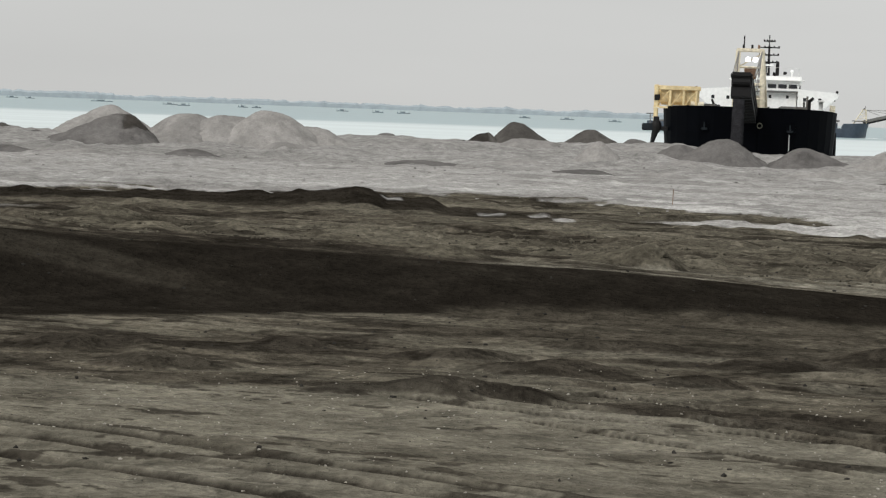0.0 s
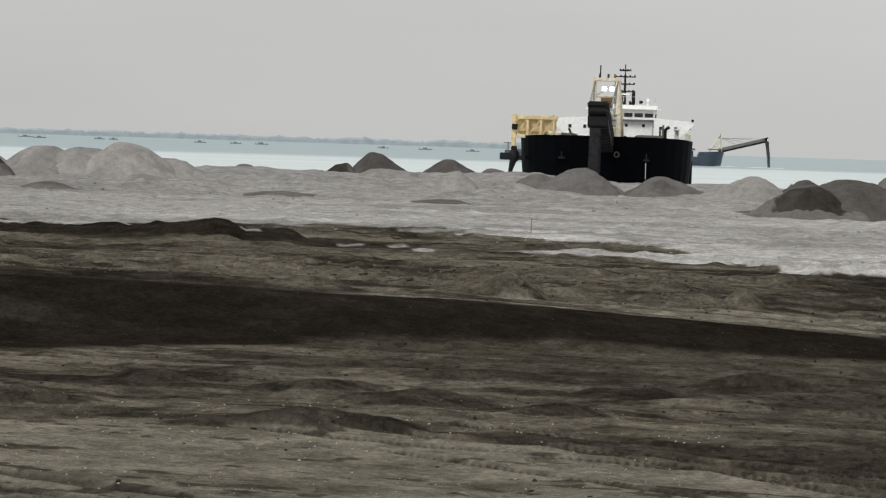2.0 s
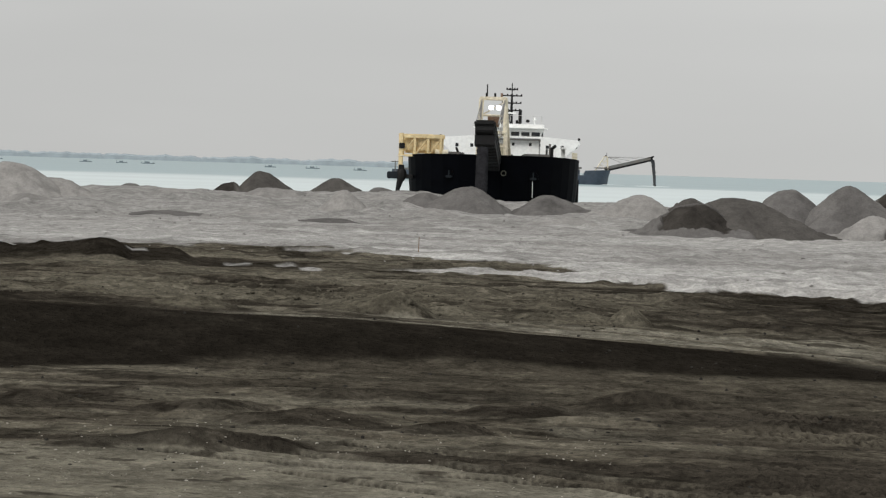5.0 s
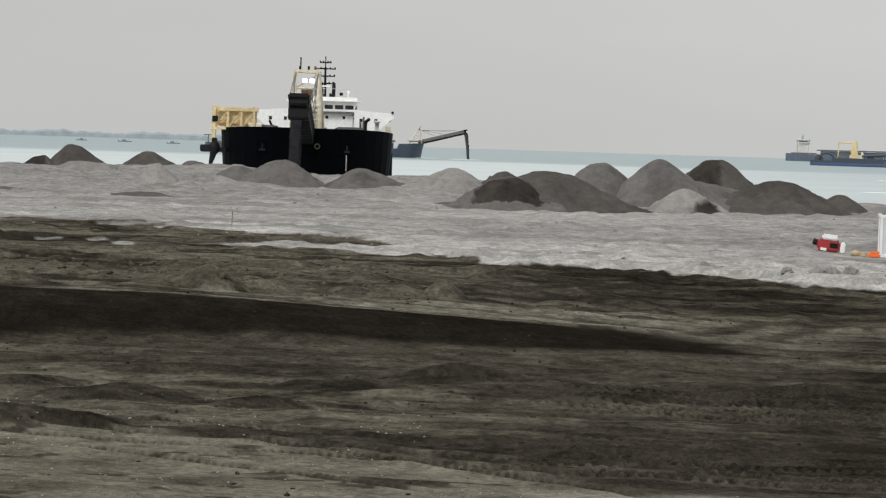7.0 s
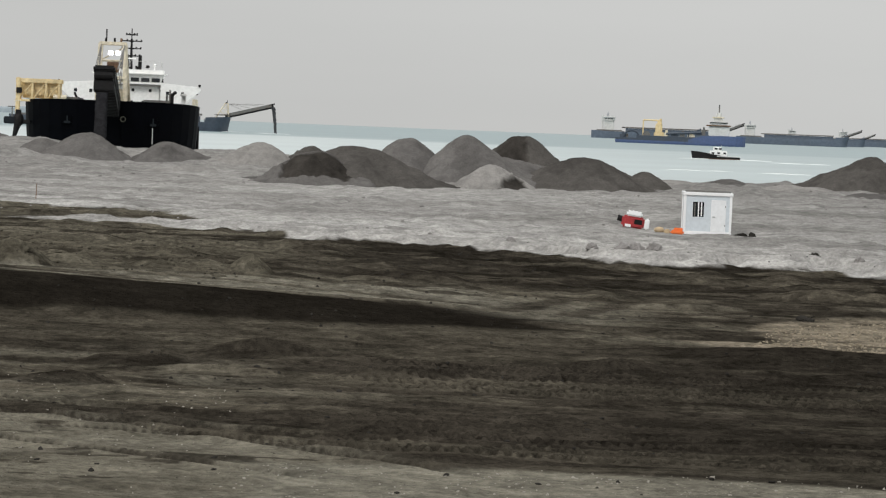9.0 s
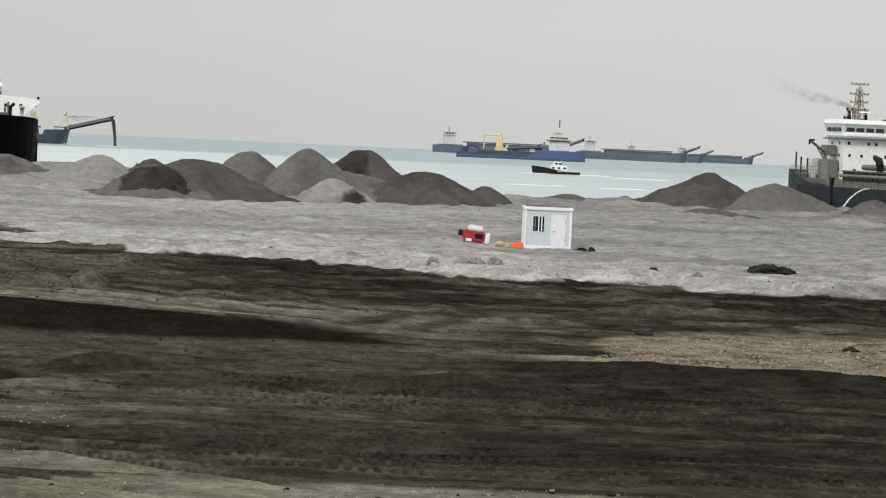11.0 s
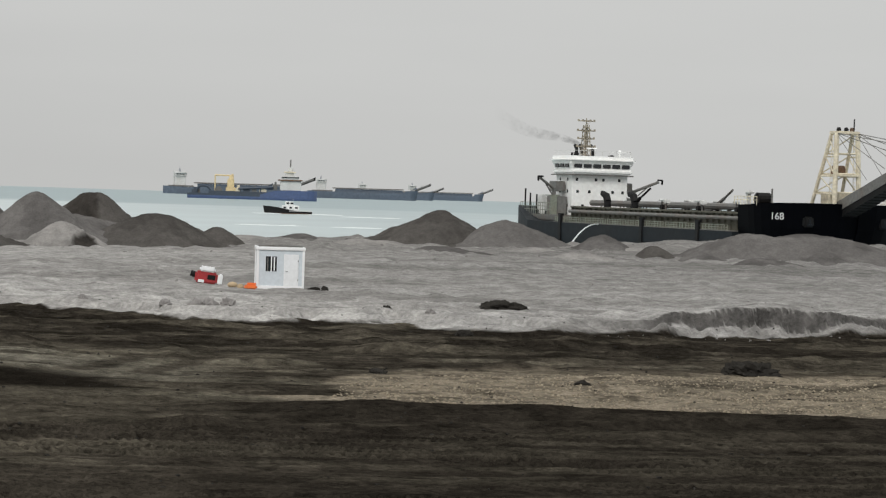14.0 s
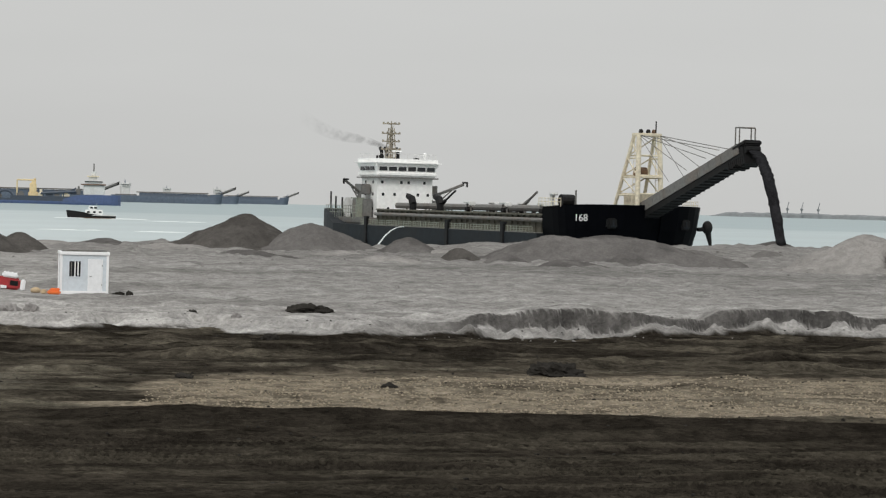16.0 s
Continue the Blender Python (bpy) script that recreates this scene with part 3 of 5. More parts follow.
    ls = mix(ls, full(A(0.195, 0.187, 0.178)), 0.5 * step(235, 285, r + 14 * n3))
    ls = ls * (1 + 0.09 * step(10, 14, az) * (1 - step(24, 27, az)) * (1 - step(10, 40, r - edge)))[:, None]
    # the steep face is toned darker, and darker again down its gullies
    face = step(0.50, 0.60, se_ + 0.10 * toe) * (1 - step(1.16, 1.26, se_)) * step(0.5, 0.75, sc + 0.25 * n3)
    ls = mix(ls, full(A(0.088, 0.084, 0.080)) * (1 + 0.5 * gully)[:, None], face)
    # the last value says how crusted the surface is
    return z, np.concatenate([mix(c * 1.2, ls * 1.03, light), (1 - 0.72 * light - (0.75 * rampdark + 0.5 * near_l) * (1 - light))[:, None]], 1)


fine_az = np.arange(-13.0, 43.0, 0.055)
azs = np.concatenate([np.arange(-177.0, -13.0, 4.0), fine_az, np.arange(43.0, 183.0, 4.0)])
rs = [0.01, 4, 10, 16, 22, 27, 31]
while rs[-1] < 350:
    rs.append(rs[-1] + (0.21 if 112 < rs[-1] < 139 else max(0.06, 1.35 * rs[-1] ** 2 / (EYE * 4328))))
rs = np.array(rs + [380, 500, 900, 1800, 3000, 3800, 4950])
RR, AA = np.meshgrid(rs, np.radians(azs), indexing="ij")
gx, gy = (RR * np.sin(AA)).ravel(), (RR * np.cos(AA)).ravel()
gz, gc = relief(gx, gy)
nr, na = RR.shape
i, j = np.meshgrid(np.arange(nr - 1), np.arange(na), indexing="ij")
k = (j + 1) % na
quads = np.stack([i * na + j, (i + 1) * na + j, (i + 1) * na + k, i * na + k], -1).reshape(-1, 4)[:, ::-1]
gm = bpy.data.meshes.new("ground")
gm.vertices.add(len(gx))
gm.vertices.foreach_set("co", np.stack([gx, gy, gz], 1).astype(np.float32).ravel())
gm.loops.add(quads.size)
gm.loops.foreach_set("vertex_index", quads.ravel().astype(np.int32))
gm.polygons.add(len(quads))
gm.polygons.foreach_set("loop_start", np.arange(0, quads.size, 4, dtype=np.int32))
gm.polygons.foreach_set("loop_total", np.full(len(quads), 4, dtype=np.int32))
gm.update()
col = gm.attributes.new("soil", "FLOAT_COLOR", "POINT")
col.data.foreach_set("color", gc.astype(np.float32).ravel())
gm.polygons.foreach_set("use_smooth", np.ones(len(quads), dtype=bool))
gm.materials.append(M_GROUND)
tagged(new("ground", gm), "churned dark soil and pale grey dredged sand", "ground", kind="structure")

bm = bmesh.new()
bmesh.ops.create_cone(bm, cap_ends=True, cap_tris=True, segments=256, radius1=4930, radius2=4930, depth=0.5, matrix=Matrix.Translation((0, 0, SEA - 0.25)))
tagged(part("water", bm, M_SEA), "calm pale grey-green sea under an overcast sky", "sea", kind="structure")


def place(az, r, z=0.0, turn=0.0):
    """A pose at a bearing (degrees clockwise from +y) and distance, its x axis towards the bearing turn."""
    a = radians(az)
    return pose(r * math.sin(a), r * math.cos(a), z, 0, 0, 90 - turn)


def ground_z(x, y):
    return float(relief(np.array([x]), np.array([y]))[0][0])


# ---- far land ----
def coast(name, a0, a1, r, base, amp, seed, label, mat):
    """A low strip of hazy land with an uneven top."""
    bm = bmesh.new()
    az = np.arange(a0, a1, 0.05)
    top = base + amp * fbm(az * 100, az * 0, 60, seed) + amp * 0.6 * fbm(az * 100, az * 0, 9, seed + 5)
    top = np.maximum(top, 0.5) * step(a0, a0 + 0.6, az) * (1 - step(a1 - 0.3, a1, az)) + 0.2
    rows = []
    for a, h in zip(np.radians(az), top):
        s, c = math.sin(a), math.cos(a)
        rows.append([bm.verts.new((s * q, c * q, SEA + z)) for q, z in ((r, -1), (r + 4, h * 0.7), (r + 25, h), (r + 60, -1))])
    for p, q in zip(rows, rows[1:]):
        for u in range(3):
            bm.faces.new((p[u], q[u], q[u + 1], p[u + 1]))
    return tagged(part(name, bm, mat), label, "coast", kind="structure")


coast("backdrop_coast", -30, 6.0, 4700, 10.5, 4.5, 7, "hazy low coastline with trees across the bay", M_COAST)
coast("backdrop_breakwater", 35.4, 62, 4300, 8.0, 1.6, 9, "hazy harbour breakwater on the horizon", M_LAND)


# ---- heaps of dredged sand ----
def sand_heap(x, y, peak, wl_, wr, flat, tone, seed, cuts=()):
    """A tipped heap: rounded top, slopes at the angle of repose, gullies and slumps."""
    base = -0.4
    h = peak - base
    wl_, wr = wl_ * 1.26, wr * 1.26
    na_, nq = 128, 44
    depth = 0.36 * (wl_ + wr) + 1.0
    vs, fs = [], []
    for q in range(nq + 1):
        rho = q / nq
        for a in range(na_):
            t = 2 * math.pi * a / na_
            cx = math.cos(t)
            wx = (wr if cx > 0 else wl_) - flat
            lx = flat * math.sqrt(rho) * cx * 1.15 + max(wx, 1.0) * rho * cx * 1.1
            ly = depth * rho * math.sin(t) * 1.12
            vs.append((lx, ly, rho))
    v = np.array(vs)
    rho = v[:, 2]
    g = np.clip(1.10 - np.sqrt(rho**2 + 0.01), 0, 1) ** 1.36
    wx_, wy_ = v[:, 0] + seed * 31.7, v[:, 1] - seed * 17.1
    ang = np.arctan2(v[:, 1], v[:, 0])
    gul = fbm(ang * 6 + seed * 5, rho * 1.2, 1.0, seed, 3)
    z = h * g * (1 + 0.16 * gul * step(0.25, 0.7, rho)) + (1.0 * fbm(wx_, wy_, 3.0, seed + 3) + 0.22 * fbm(wx_, wy_, 0.9, seed + 7)) * np.minimum(1, h / 3.5) * (0.35 + rho) * (1 - 0.4 * rho)
    # slumped lobes and later loads tipped on the flanks
    rng_ = random.Random(seed * 13)
    for _ in range(4 if h > 2.2 else 2):
        t, f_ = rng_.uniform(0, 6.28), rng_.uniform(0.3, 0.62)
        ox, oy = f_ * math.cos(t) * (wr if math.cos(t) > 0 else wl_), f_ * math.sin(t) * depth
        hh, rr = h * (1 - f_) ** 1.5 * rng_.uniform(1.0, 1.3) + 0.15 * h, rng_.uniform(0.2, 0.5) * (wl_ + wr) * 0.5
        lobe = hh * np.clip(1.05 - np.sqrt(((v[:, 0] - ox) / rr) ** 2 + ((v[:, 1] - oy) / rr) ** 2 + 0.003), 0, 1) ** 1.1
        z = np.maximum(z, lobe + 0.12 * fbm(wx_, wy_, 1.2, seed + 11))
    # faces dug away by a loader: a scoop with a ragged lip, darker damp sand inside
    dug_ = 0 * z
    for x0, x1, f0, f1, deep in cuts:
        rag = 0.9 * fbm(wx_, wy_, 1.6, seed + 31, 4)
        k_ = step(-0.3, 0.3, np.minimum(v[:, 0] - x0, x1 - v[:, 0]) + rag) * step(-0.06, 0.06, np.minimum(z / h - f0, f1 - z / h) + 0.16 * rag) * (v[:, 1] < 0.6)
        z = z - deep * h * k_ * (0.6 + 0.5 * fbm(wx_, wy_, 1.1, seed + 37, 3))
        dug_ = np.maximum(dug_, k_)
    z = np.where(rho > 0.999, 0.0, z) + base
    la = math.atan2(x, y)
    for q in range(nq):
        for a in range(na_):
            b = (a + 1) % na_
            fs.append((q * na_ + a, q * na_ + b, (q + 1) * na_ + b, (q + 1) * na_ + a))
    bm_ = bpy.data.meshes.new("sand_mound")
    bm_.from_pydata([(p[0], p[1], zz) for p, zz in zip(v, z)], [], fs)
    for p in bm_.polygons:
        p.use_smooth = True
    kind_ = "light" if tone < 0.28 else "mid" if tone < 0.58 else "dark" if tone < 0.9 else "wet"
    bm_.materials.append(M_HEAPS)
    dry = {"light": (0.25, 0.239, 0.227), "mid": (0.13, 0.123, 0.118), "dark": (0.086, 0.080, 0.074), "wet": (0.055, 0.05, 0.046)}[kind_]
    damp = step(0.04, 0.30, fbm(wx_, wy_, 5.0, seed + 21) + 0.25 * fbm(wx_ / 3, wy_, 1.0, seed + 23))[:, None] * {"light": 0.25, "mid": 0.3, "dark": 0.28, "wet": 0.3}[kind_]
    tone_ = np.array(dry)[None] * (1 - damp * 0.75) * (1 + 0.22 * fbm(wx_, wy_, 4.0, seed + 41, 3) * (1 - 0.4 * rho))[:, None]
    tone_ = tone_ * (1 - dug_[:, None]) + np.array((0.042, 0.038, 0.034))[None] * dug_[:, None] * (1 + 0.5 * fbm(wx_, wy_, 1.3, seed + 43, 3))[:, None]
    bm_.attributes.new("soil", "FLOAT_COLOR", "POINT").data.foreach_set("color", np.concatenate([tone_, np.ones((len(tone_), 1))], 1).astype(np.float32).ravel())
    ob = new("sand_mound", bm_)
    ob.matrix_world = pose(x, y, 0, 0, 0, -math.degrees(la))
    words = {"light": "pale grey dredged sand heap with gullied slopes", "mid": "grey dredged sand heap near the waterline", "dark": "dark grey damp sand heap near the waterline", "wet": "nearly black wet sand heap by the water"}
    return tagged(ob, words[kind_], "sand heap", "heaps of dredged sand")


HEAPS = [
    (-41.6, 299.1, 5.2, 7.1, 7.4, 1.7, 0.2),
    (-37.4, 285.6, 4.4, 10.3, 4.0, 1.7, 0.4),
    (-31.0, 290.4, 4.6, 5.4, 9.4, 3.7, 0.15),
    (-20.9, 289.2, 5.1, 7.4, 7.0, 3.7, 0.15),
    (-54.5, 300.1, 2.5, 4.6, 3.2, 0.4, 0.7),
    (-50.4, 300.8, 1.9, 3.2, 2.5, 0.4, 0.4),
    (-7.7, 311.9, 2.9, 4.0, 4.3, 1.4, 0.3),
    (4.7, 308.0, 3.7, 5.4, 4.0, 0.7, 0.6),
    (8.8, 309.9, 4.9, 5.6, 6.2, 0.6, 0.7),
    (18.4, 314.5, 4.2, 5.2, 5.6, 1.4, 0.75),
    (17.5, 281.5, 3.0, 3.3, 2.9, 0.5, 0.0),
    (24.4, 317.1, 3.2, 3.3, 4.8, 2.2, 0.5),
    (32.5, 288.2, 3.8, 6.4, 5.4, 1.7, 0.35),
    (27.6, 290.7, 3.3, 4.6, 4.4, 1.2, 0.4),
    (41.7, 287.0, 3.2, 4.4, 6.4, 2.0, 0.35),
    (52.4, 283.2, 3.6, 6.0, 5.0, 1.5, 0.1),
    (60.4, 293.9, 3.2, 4.0, 4.0, 1.0, 0.7),
    (48.6, 235.5, 3.8, 4.6, 5.2, 2.6, 0.56),
    (53.4, 239.1, 4.2, 6.2, 8.5, 2.0, 0.6),
    (63.3, 256.3, 4.9, 5.5, 5.8, 0.9, 0.35),
    (68.9, 252.8, 5.4, 5.4, 7.6, 0.6, 0.35),
    (68.5, 240.4, 2.6, 4.3, 4.3, 0.8, 0.2),
    (81.2, 272.2, 5.6, 5.9, 5.2, 3.2, 0.7),
    (81.5, 251.1, 3.6, 6.4, 6.1, 4.0, 0.75),
    (90.5, 256.5, 2.2, 3.5, 3.1, 0.9, 0.8),
    (111.7, 284.9, 1.1, 4.2, 4.6, 1.8, 0.55),
    (125.4, 272.6, 4.5, 8.7, 6.2, 0.6, 0.65),
    (130.5, 265.7, 3.7, 5.1, 7.9, 1.7, 0.5),
    (137.2, 253.2, 2.5, 4.0, 4.3, 1.2, 0.4),
    (132.7, 232.8, 1.7, 2.4, 2.6, 1.2, 0.6),
    (143.9, 230.8, 3.4, 7.9, 7.9, 2.4, 0.3),
    (149.7, 229.5, 3.4, 7.3, 14.2, 3.6, 0.35),
    (191.4, 254.0, 2.65, 7.0, 7.0, 2.2, 0.3),
    (169.5, 207.6, 4.3, 8.4, 8.4, 2.2, 0.05),
    (134.2, 225.0, 1.3, 3.0, 3.0, 1.4, 0.3),
    (-26.0, 290.0, 4.5, 8.0, 8.0, 4.2, 0.15),
    (-17.0, 291.0, 3.6, 5.0, 7.5, 2.5, 0.15),
    (10.5, 305.0, 2.9, 9.0, 10.0, 4.0, 0.15),
    (22.5, 300.0, 2.4, 8.0, 9.0, 4.0, 0.15),
    (60.0, 262.0, 2.6, 9.0, 9.0, 5.0, 0.35),
    (74.0, 256.0, 3.3, 7.0, 8.0, 3.5, 0.35),
    (86.5, 262.0, 2.7, 6.0, 7.0, 3.0, 0.85),
]
# dug faces by heap: from, to across the front; lower, upper share of the height; depth
CUTS = {1: ((-0.5, 3.2, 0.62, 1.1, 0.08),), 17: ((-2.8, 5.4, 0.36, 1.2, 0.18),), 21: ((1.0, 3.2, 0.18, 0.62, 0.16),), 22: ((-3.5, 0.5, 0.45, 1.2, 0.05),), 33: ((1.5, 5.0, 0.35, 0.6, 0.12),), 7: ((-3.0, 0.5, 0.5, 1.2, 0.06),)}
for n_, row in enumerate(HEAPS):
    sand_heap(*row, n_ + 3, CUTS.get(n_, ()))
# low scraped-up ridges between and before the heaps
rng = random.Random(77)
for n_ in range(34):
    a_, r_ = radians(-11.5 + 53.0 * (n_ + rng.random()) / 34), rng.uniform(248, 304)
    x_, y_ = r_ * math.sin(a_), r_ * math.cos(a_)
    sand_heap(x_, y_, ground_z(x_, y_) + rng.uniform(0.3, 0.75), rng.uniform(3.0, 7.0), rng.uniform(3.0, 7.0), rng.uniform(1.2, 2.8), rng.choice((0.1, 0.15, 0.2, 0.25, 0.35)), n_ + 60)


# ---- ships ----
def loft(stations, levels, width, cap=True):
    """A hull from half-widths: width(x, k) at each level k of height levels(x, k)."""
    bm = bmesh.new()
    rows = []
    nk = len(levels(stations[0]))
    for x in stations:
        zs = levels(x)
        ring = [bm.verts.new((width(x, k)[0], -width(x, k)[1], zs[k])) for k in range(nk)]
        ring += [bm.verts.new((width(x, k)[0], width(x, k)[1], zs[k])) for k in reversed(range(nk))]
        rows.append(ring)
    for p, q in zip(rows, rows[1:]):
        for u in range(2 * nk):
            w = (u + 1) % (2 * nk)
            bm.faces.new((p[u], p[w], q[w], q[u]))
    bm.faces.new(rows[0])
    bm.faces.new(list(reversed(rows[-1])))
    return bm


BOW = [-13, -11, -9, -7.5, -6, -4.5, -3.2, -2.0, -1.0, -0.3, 0.0]


def half(x, full):
    """Half-width of the deck line of a blunt-bowed carrier."""
    if x < -92:
        return full * (0.62 + 0.38 * math.sqrt((x + 105.5) / 13.5))
    if x < -9:
        return full
    return full * (0.13 + 0.87 * math.sqrt(max(0.0, 1 - ((x + 9) / 9) ** 2)) ** 0.9)


def carrier(m, label, hull, bowm, white, frame_m, boom_rise=10.0, boom_len=26.0, tower=18.7, wings=False, detail=True, scale=1.0, fore=8.4, anchors=(-1, 1), head_hoop=True, bowk=1.0, mast_y=0.0):
    ship = thing("sand_carrier_ship", m @ Matrix.Scale(scale, 4), label, "ship", "sand carriers at anchor")
    W = 12.0
    # hull to the main deck
    st_ = [-105.5, -104.5, -102.5, -98, -95, -92, -80, -60, -40, -20, -12.6]
    rake = lambda x, k: (x - (2.6, 1.6, 0.7, 0.0)[k] * step(-12, 0, x), half(x, W) * (0.80, 0.92, 0.98, 1.0)[k] if x > -10 else half(x, W) * (0.9, 0.98, 1, 1)[k])
    part("hull", loft(st_, lambda x: (-9.0, 0.0, 2.2, 4.2 + (2.6 if detail else 0.5) * float(step(-90, -104, x))), rake), hull, ship)
    # raised forecastle with flare, and the poop
    fst = [-13.0] + BOW[1:]
    part("forecastle", loft(fst, lambda x: (-9.0, 0.5, 5.0, fore + 0.5 * float(step(-13, 0, x))), lambda x, k: (x - (3.0, 1.9, 0.5, 0.0)[k] * float(step(-12, 0, x)) - (0.0, 0.0, 0.3, 1.0)[k] * (0 if x > -12.9 else -1), half(x, W) * ((0.93, 0.975, 1.005, 1.02)[k] if bowk == 1 else bowk * (0.84, 0.90, 0.985, 1.02)[k]))), bowm, ship)
    part("poop_deck", B(-101.5, -82, -9.6, 9.6, 4.3, 5.4, bevel=0.2), M_GREY, ship)
    bm = bmesh.new()
    box(bm, -80.5, -13.2, -11.9, 11.9, 4.19, 4.26)
    part("main_deck", bm, M_GREY, ship)
    # hopper coamings, with stiffeners
    for s in (-1, 1):
        bm = bmesh.new()
        box(bm, -79, -15, s * 8.8 - 0.15, s * 8.8 + 0.15, 4.2, 6.9)
        box(bm, -79, -15, s * 9.05 - 0.35, s * 9.05 + 0.35, 6.75, 7.0)
        box(bm, -79, -15, s * 9.0 - 0.12, s * 9.0 + 0.12, 5.2, 5.35)
        for x in np.arange(-79, -14.5, 2.0):
            box(bm, x - 0.08, x + 0.08, s * 9.0 - 0.2, s * 9.0 + 0.2, 4.25, 6.75)
        part("hopper_coaming", bm, M_OLIVE if detail else hull, ship, "weathered olive-grey hopper coaming")
    bm = bmesh.new()
    box(bm, -79, -15, -8.6, 8.6, 5.8, 6.1)
    part("sand_cargo", bm, M_HEAP["dark"], ship, "dark sand in the open hopper")
    for y in (-4.2, 0.0, 4.2):
        bm = R((-82, y, 7.6), (-14, y, 7.8), 0.5, 8)
        for x in range(-78, -14, 8):
            bar(bm, (x, y, 6.0), (x, y, 7.4), 0.14, 5)
        part("deck_pipe", bm, M_GREY, ship)
    if detail:
        # side railings in panels
        for s in (-1, 1):
            for x in np.arange(-80.0, -14.0, 11.0):
                bm = bmesh.new()
                for z in (4.45, 4.75, 5.1):
                    bar(bm, (x + 0.1, s * 11.75, z), (x + 10.4, s * 11.75, z), 0.045, 4)
                for q in np.arange(x + 0.15, x + 10.5, 1.02):
                    bar(bm, (q, s * 11.75, 4.2), (q, s * 11.75, 5.1), 0.07, 4)
                part("railing", bm, M_RAIL, ship, "pale green steel deck railing")
            for x in (-77, -44, -24):
                part("fender_frame", box(B(x - 0.5, x + 0.5, s * 12.02 - 0.2, s * 12.02 + 0.25, 0.6, 5.6, bevel=0.05), x - 0.7, x + 0.7, s * 11.9 - 0.25, s * 11.9 + 0.2, 5.3, 5.7), M_DARKST, ship)
            for q, x in enumerate((-68, -57, -46, -33, -20)):
                if q < 2 and s < 0:
                    bm = bar(bar(R((x, s * 7.4, 6.2), (x, s * 7.4, 8.0), 0.6, 10), (x, s * 7.4, 7.9), (x - 0.7, s * 7.4, 9.0), 0.62, 10), (x - 0.6, s * 7.4, 8.9), (x - 2.0, s * 7.4, 9.2), 0.5, 10)
                    part("suction_elbow", bm, M_DARKST, ship, "dark steel pipe elbow")
                    continue
                bm = bmesh.new()
                for e in (-0.9, 0.9):
                    bar(bm, (x + e, s * 7.4, 6.2), (x + 0.7 * e, s * 7.4, 8.3), 0.14, 6)
                bar(bm, (x - 0.9, s * 7.4, 6.9), (x + 0.7, s * 7.4, 8.1), 0.08, 5)
                frame_ = part("winch_frame", bm, M_GREY, ship)
                part("winch_drum", R((x, s * 7.4 - 0.5, 7.3), (x, s * 7.4 + 0.5, 7.3), 0.42, 10), M_DARKST, frame_)
                part("winch_hood", box(box(bmesh.new(), x - 1.2, x + 1.3, s * 7.4 - 0.6, s * 7.4 + 0.6, 8.25, 8.6, bevel=0.16), x + 1.0, x + 1.6, s * 7.4 - 0.5, s * 7.4 + 0.5, 7.9, 8.5, bevel=0.12), M_HAZEW, frame_, "pale grey hood")
        part("crane_arm", bar(R((-60, 7, 6.5), (-54, 7, 9.0), 0.3, 6), (-54, 7, 9.0), (-51, 7, 10.4), 0.2, 6), M_GREY, ship)
        part("crane_arm", bar(R((-60, -7, 6.5), (-56, -7, 8.6), 0.3, 6), (-56, -7, 8.6), (-51, -7.5, 10.2), 0.18, 6), M_DARKST, ship)
    # deckhouse: three storeys and the wheelhouse
    bm = B(-96, -88.5, -5.2, 5.2, 4.2, 13.0, bevel=0.15)
    house = part("deckhouse", bm, white, ship, "white deckhouse")
    for z, ys in () if not detail else ((7.0, (-3.2,)), (9.5, (-4.2, -2.0, 0.4, 2.4, 4.3)), (11.6, (-4.4, -0.8, 0.6, 3.6))):
        for y in ys:
            part("porthole", B(-88.52, -88.42, y - 0.24, y + 0.24, z - 0.26, z + 0.26, bevel=0.05), M_GLASS, house)
        for x in (-94.0, -90.6):
            for s in (-1, 1):
                part("porthole", B(x - 0.24, x + 0.24, s * 5.24 - 0.05, s * 5.24 + 0.05, z - 0.26, z + 0.26, bevel=0.04), M_GLASS, house)
    drop = -0.55 if wings else 0.0
    # wheelhouse: walls lean out to the roof
    bm = bmesh.new()
    lo, hi = ([bm.verts.new(v) for v in ((-96.0 - o, -5.3 - o, z), (-88.2 + o, -5.3 - o, z), (-88.2 + o, 5.3 + o, z), (-96.0 - o, 5.3 + o, z))] for o, z in ((0.0, 13.1 + drop), (0.55, 15.0 + drop)))
    for u in range(4):
        bm.faces.new((lo[u], lo[(u + 1) % 4], hi[(u + 1) % 4], hi[u]))
    bm.faces.new(lo)
    bm.faces.new(hi)
    wheel = part("wheelhouse", bm, white, ship)
    for y in np.arange(-4.5, 4.6, 1.8):
        part("window", B(-88.02, -87.78, y - 0.72, y + 0.72, 13.62 + drop, 14.3 + drop, bevel=0.04), M_GLASS, wheel)
    for s in (-1, 1):
        for x in (-94.6, -92.4, -90.2):
            part("window", B(x - 0.8, x + 0.8, s * 5.62 - 0.12, s * 5.62 + 0.12, 13.62 + drop, 14.3 + drop, bevel=0.04), M_GLASS, wheel)
    part("wheelhouse_roof", B(-97.0, -87.2, -6.5, 6.5, 14.3 + drop, 15.7 + drop, bevel=0.62), white, ship)
    part("bridge_deck", B(-96.8, -87.5, -5.7, 5.7, 12.55, 13.5 + drop, bevel=0.3), white, ship)
    part("deck_edge", B(-96.6, -87.6, -5.9, 5.9, 12.28, 12.5), M_GREY if detail else white, ship)
    # funnel and mast
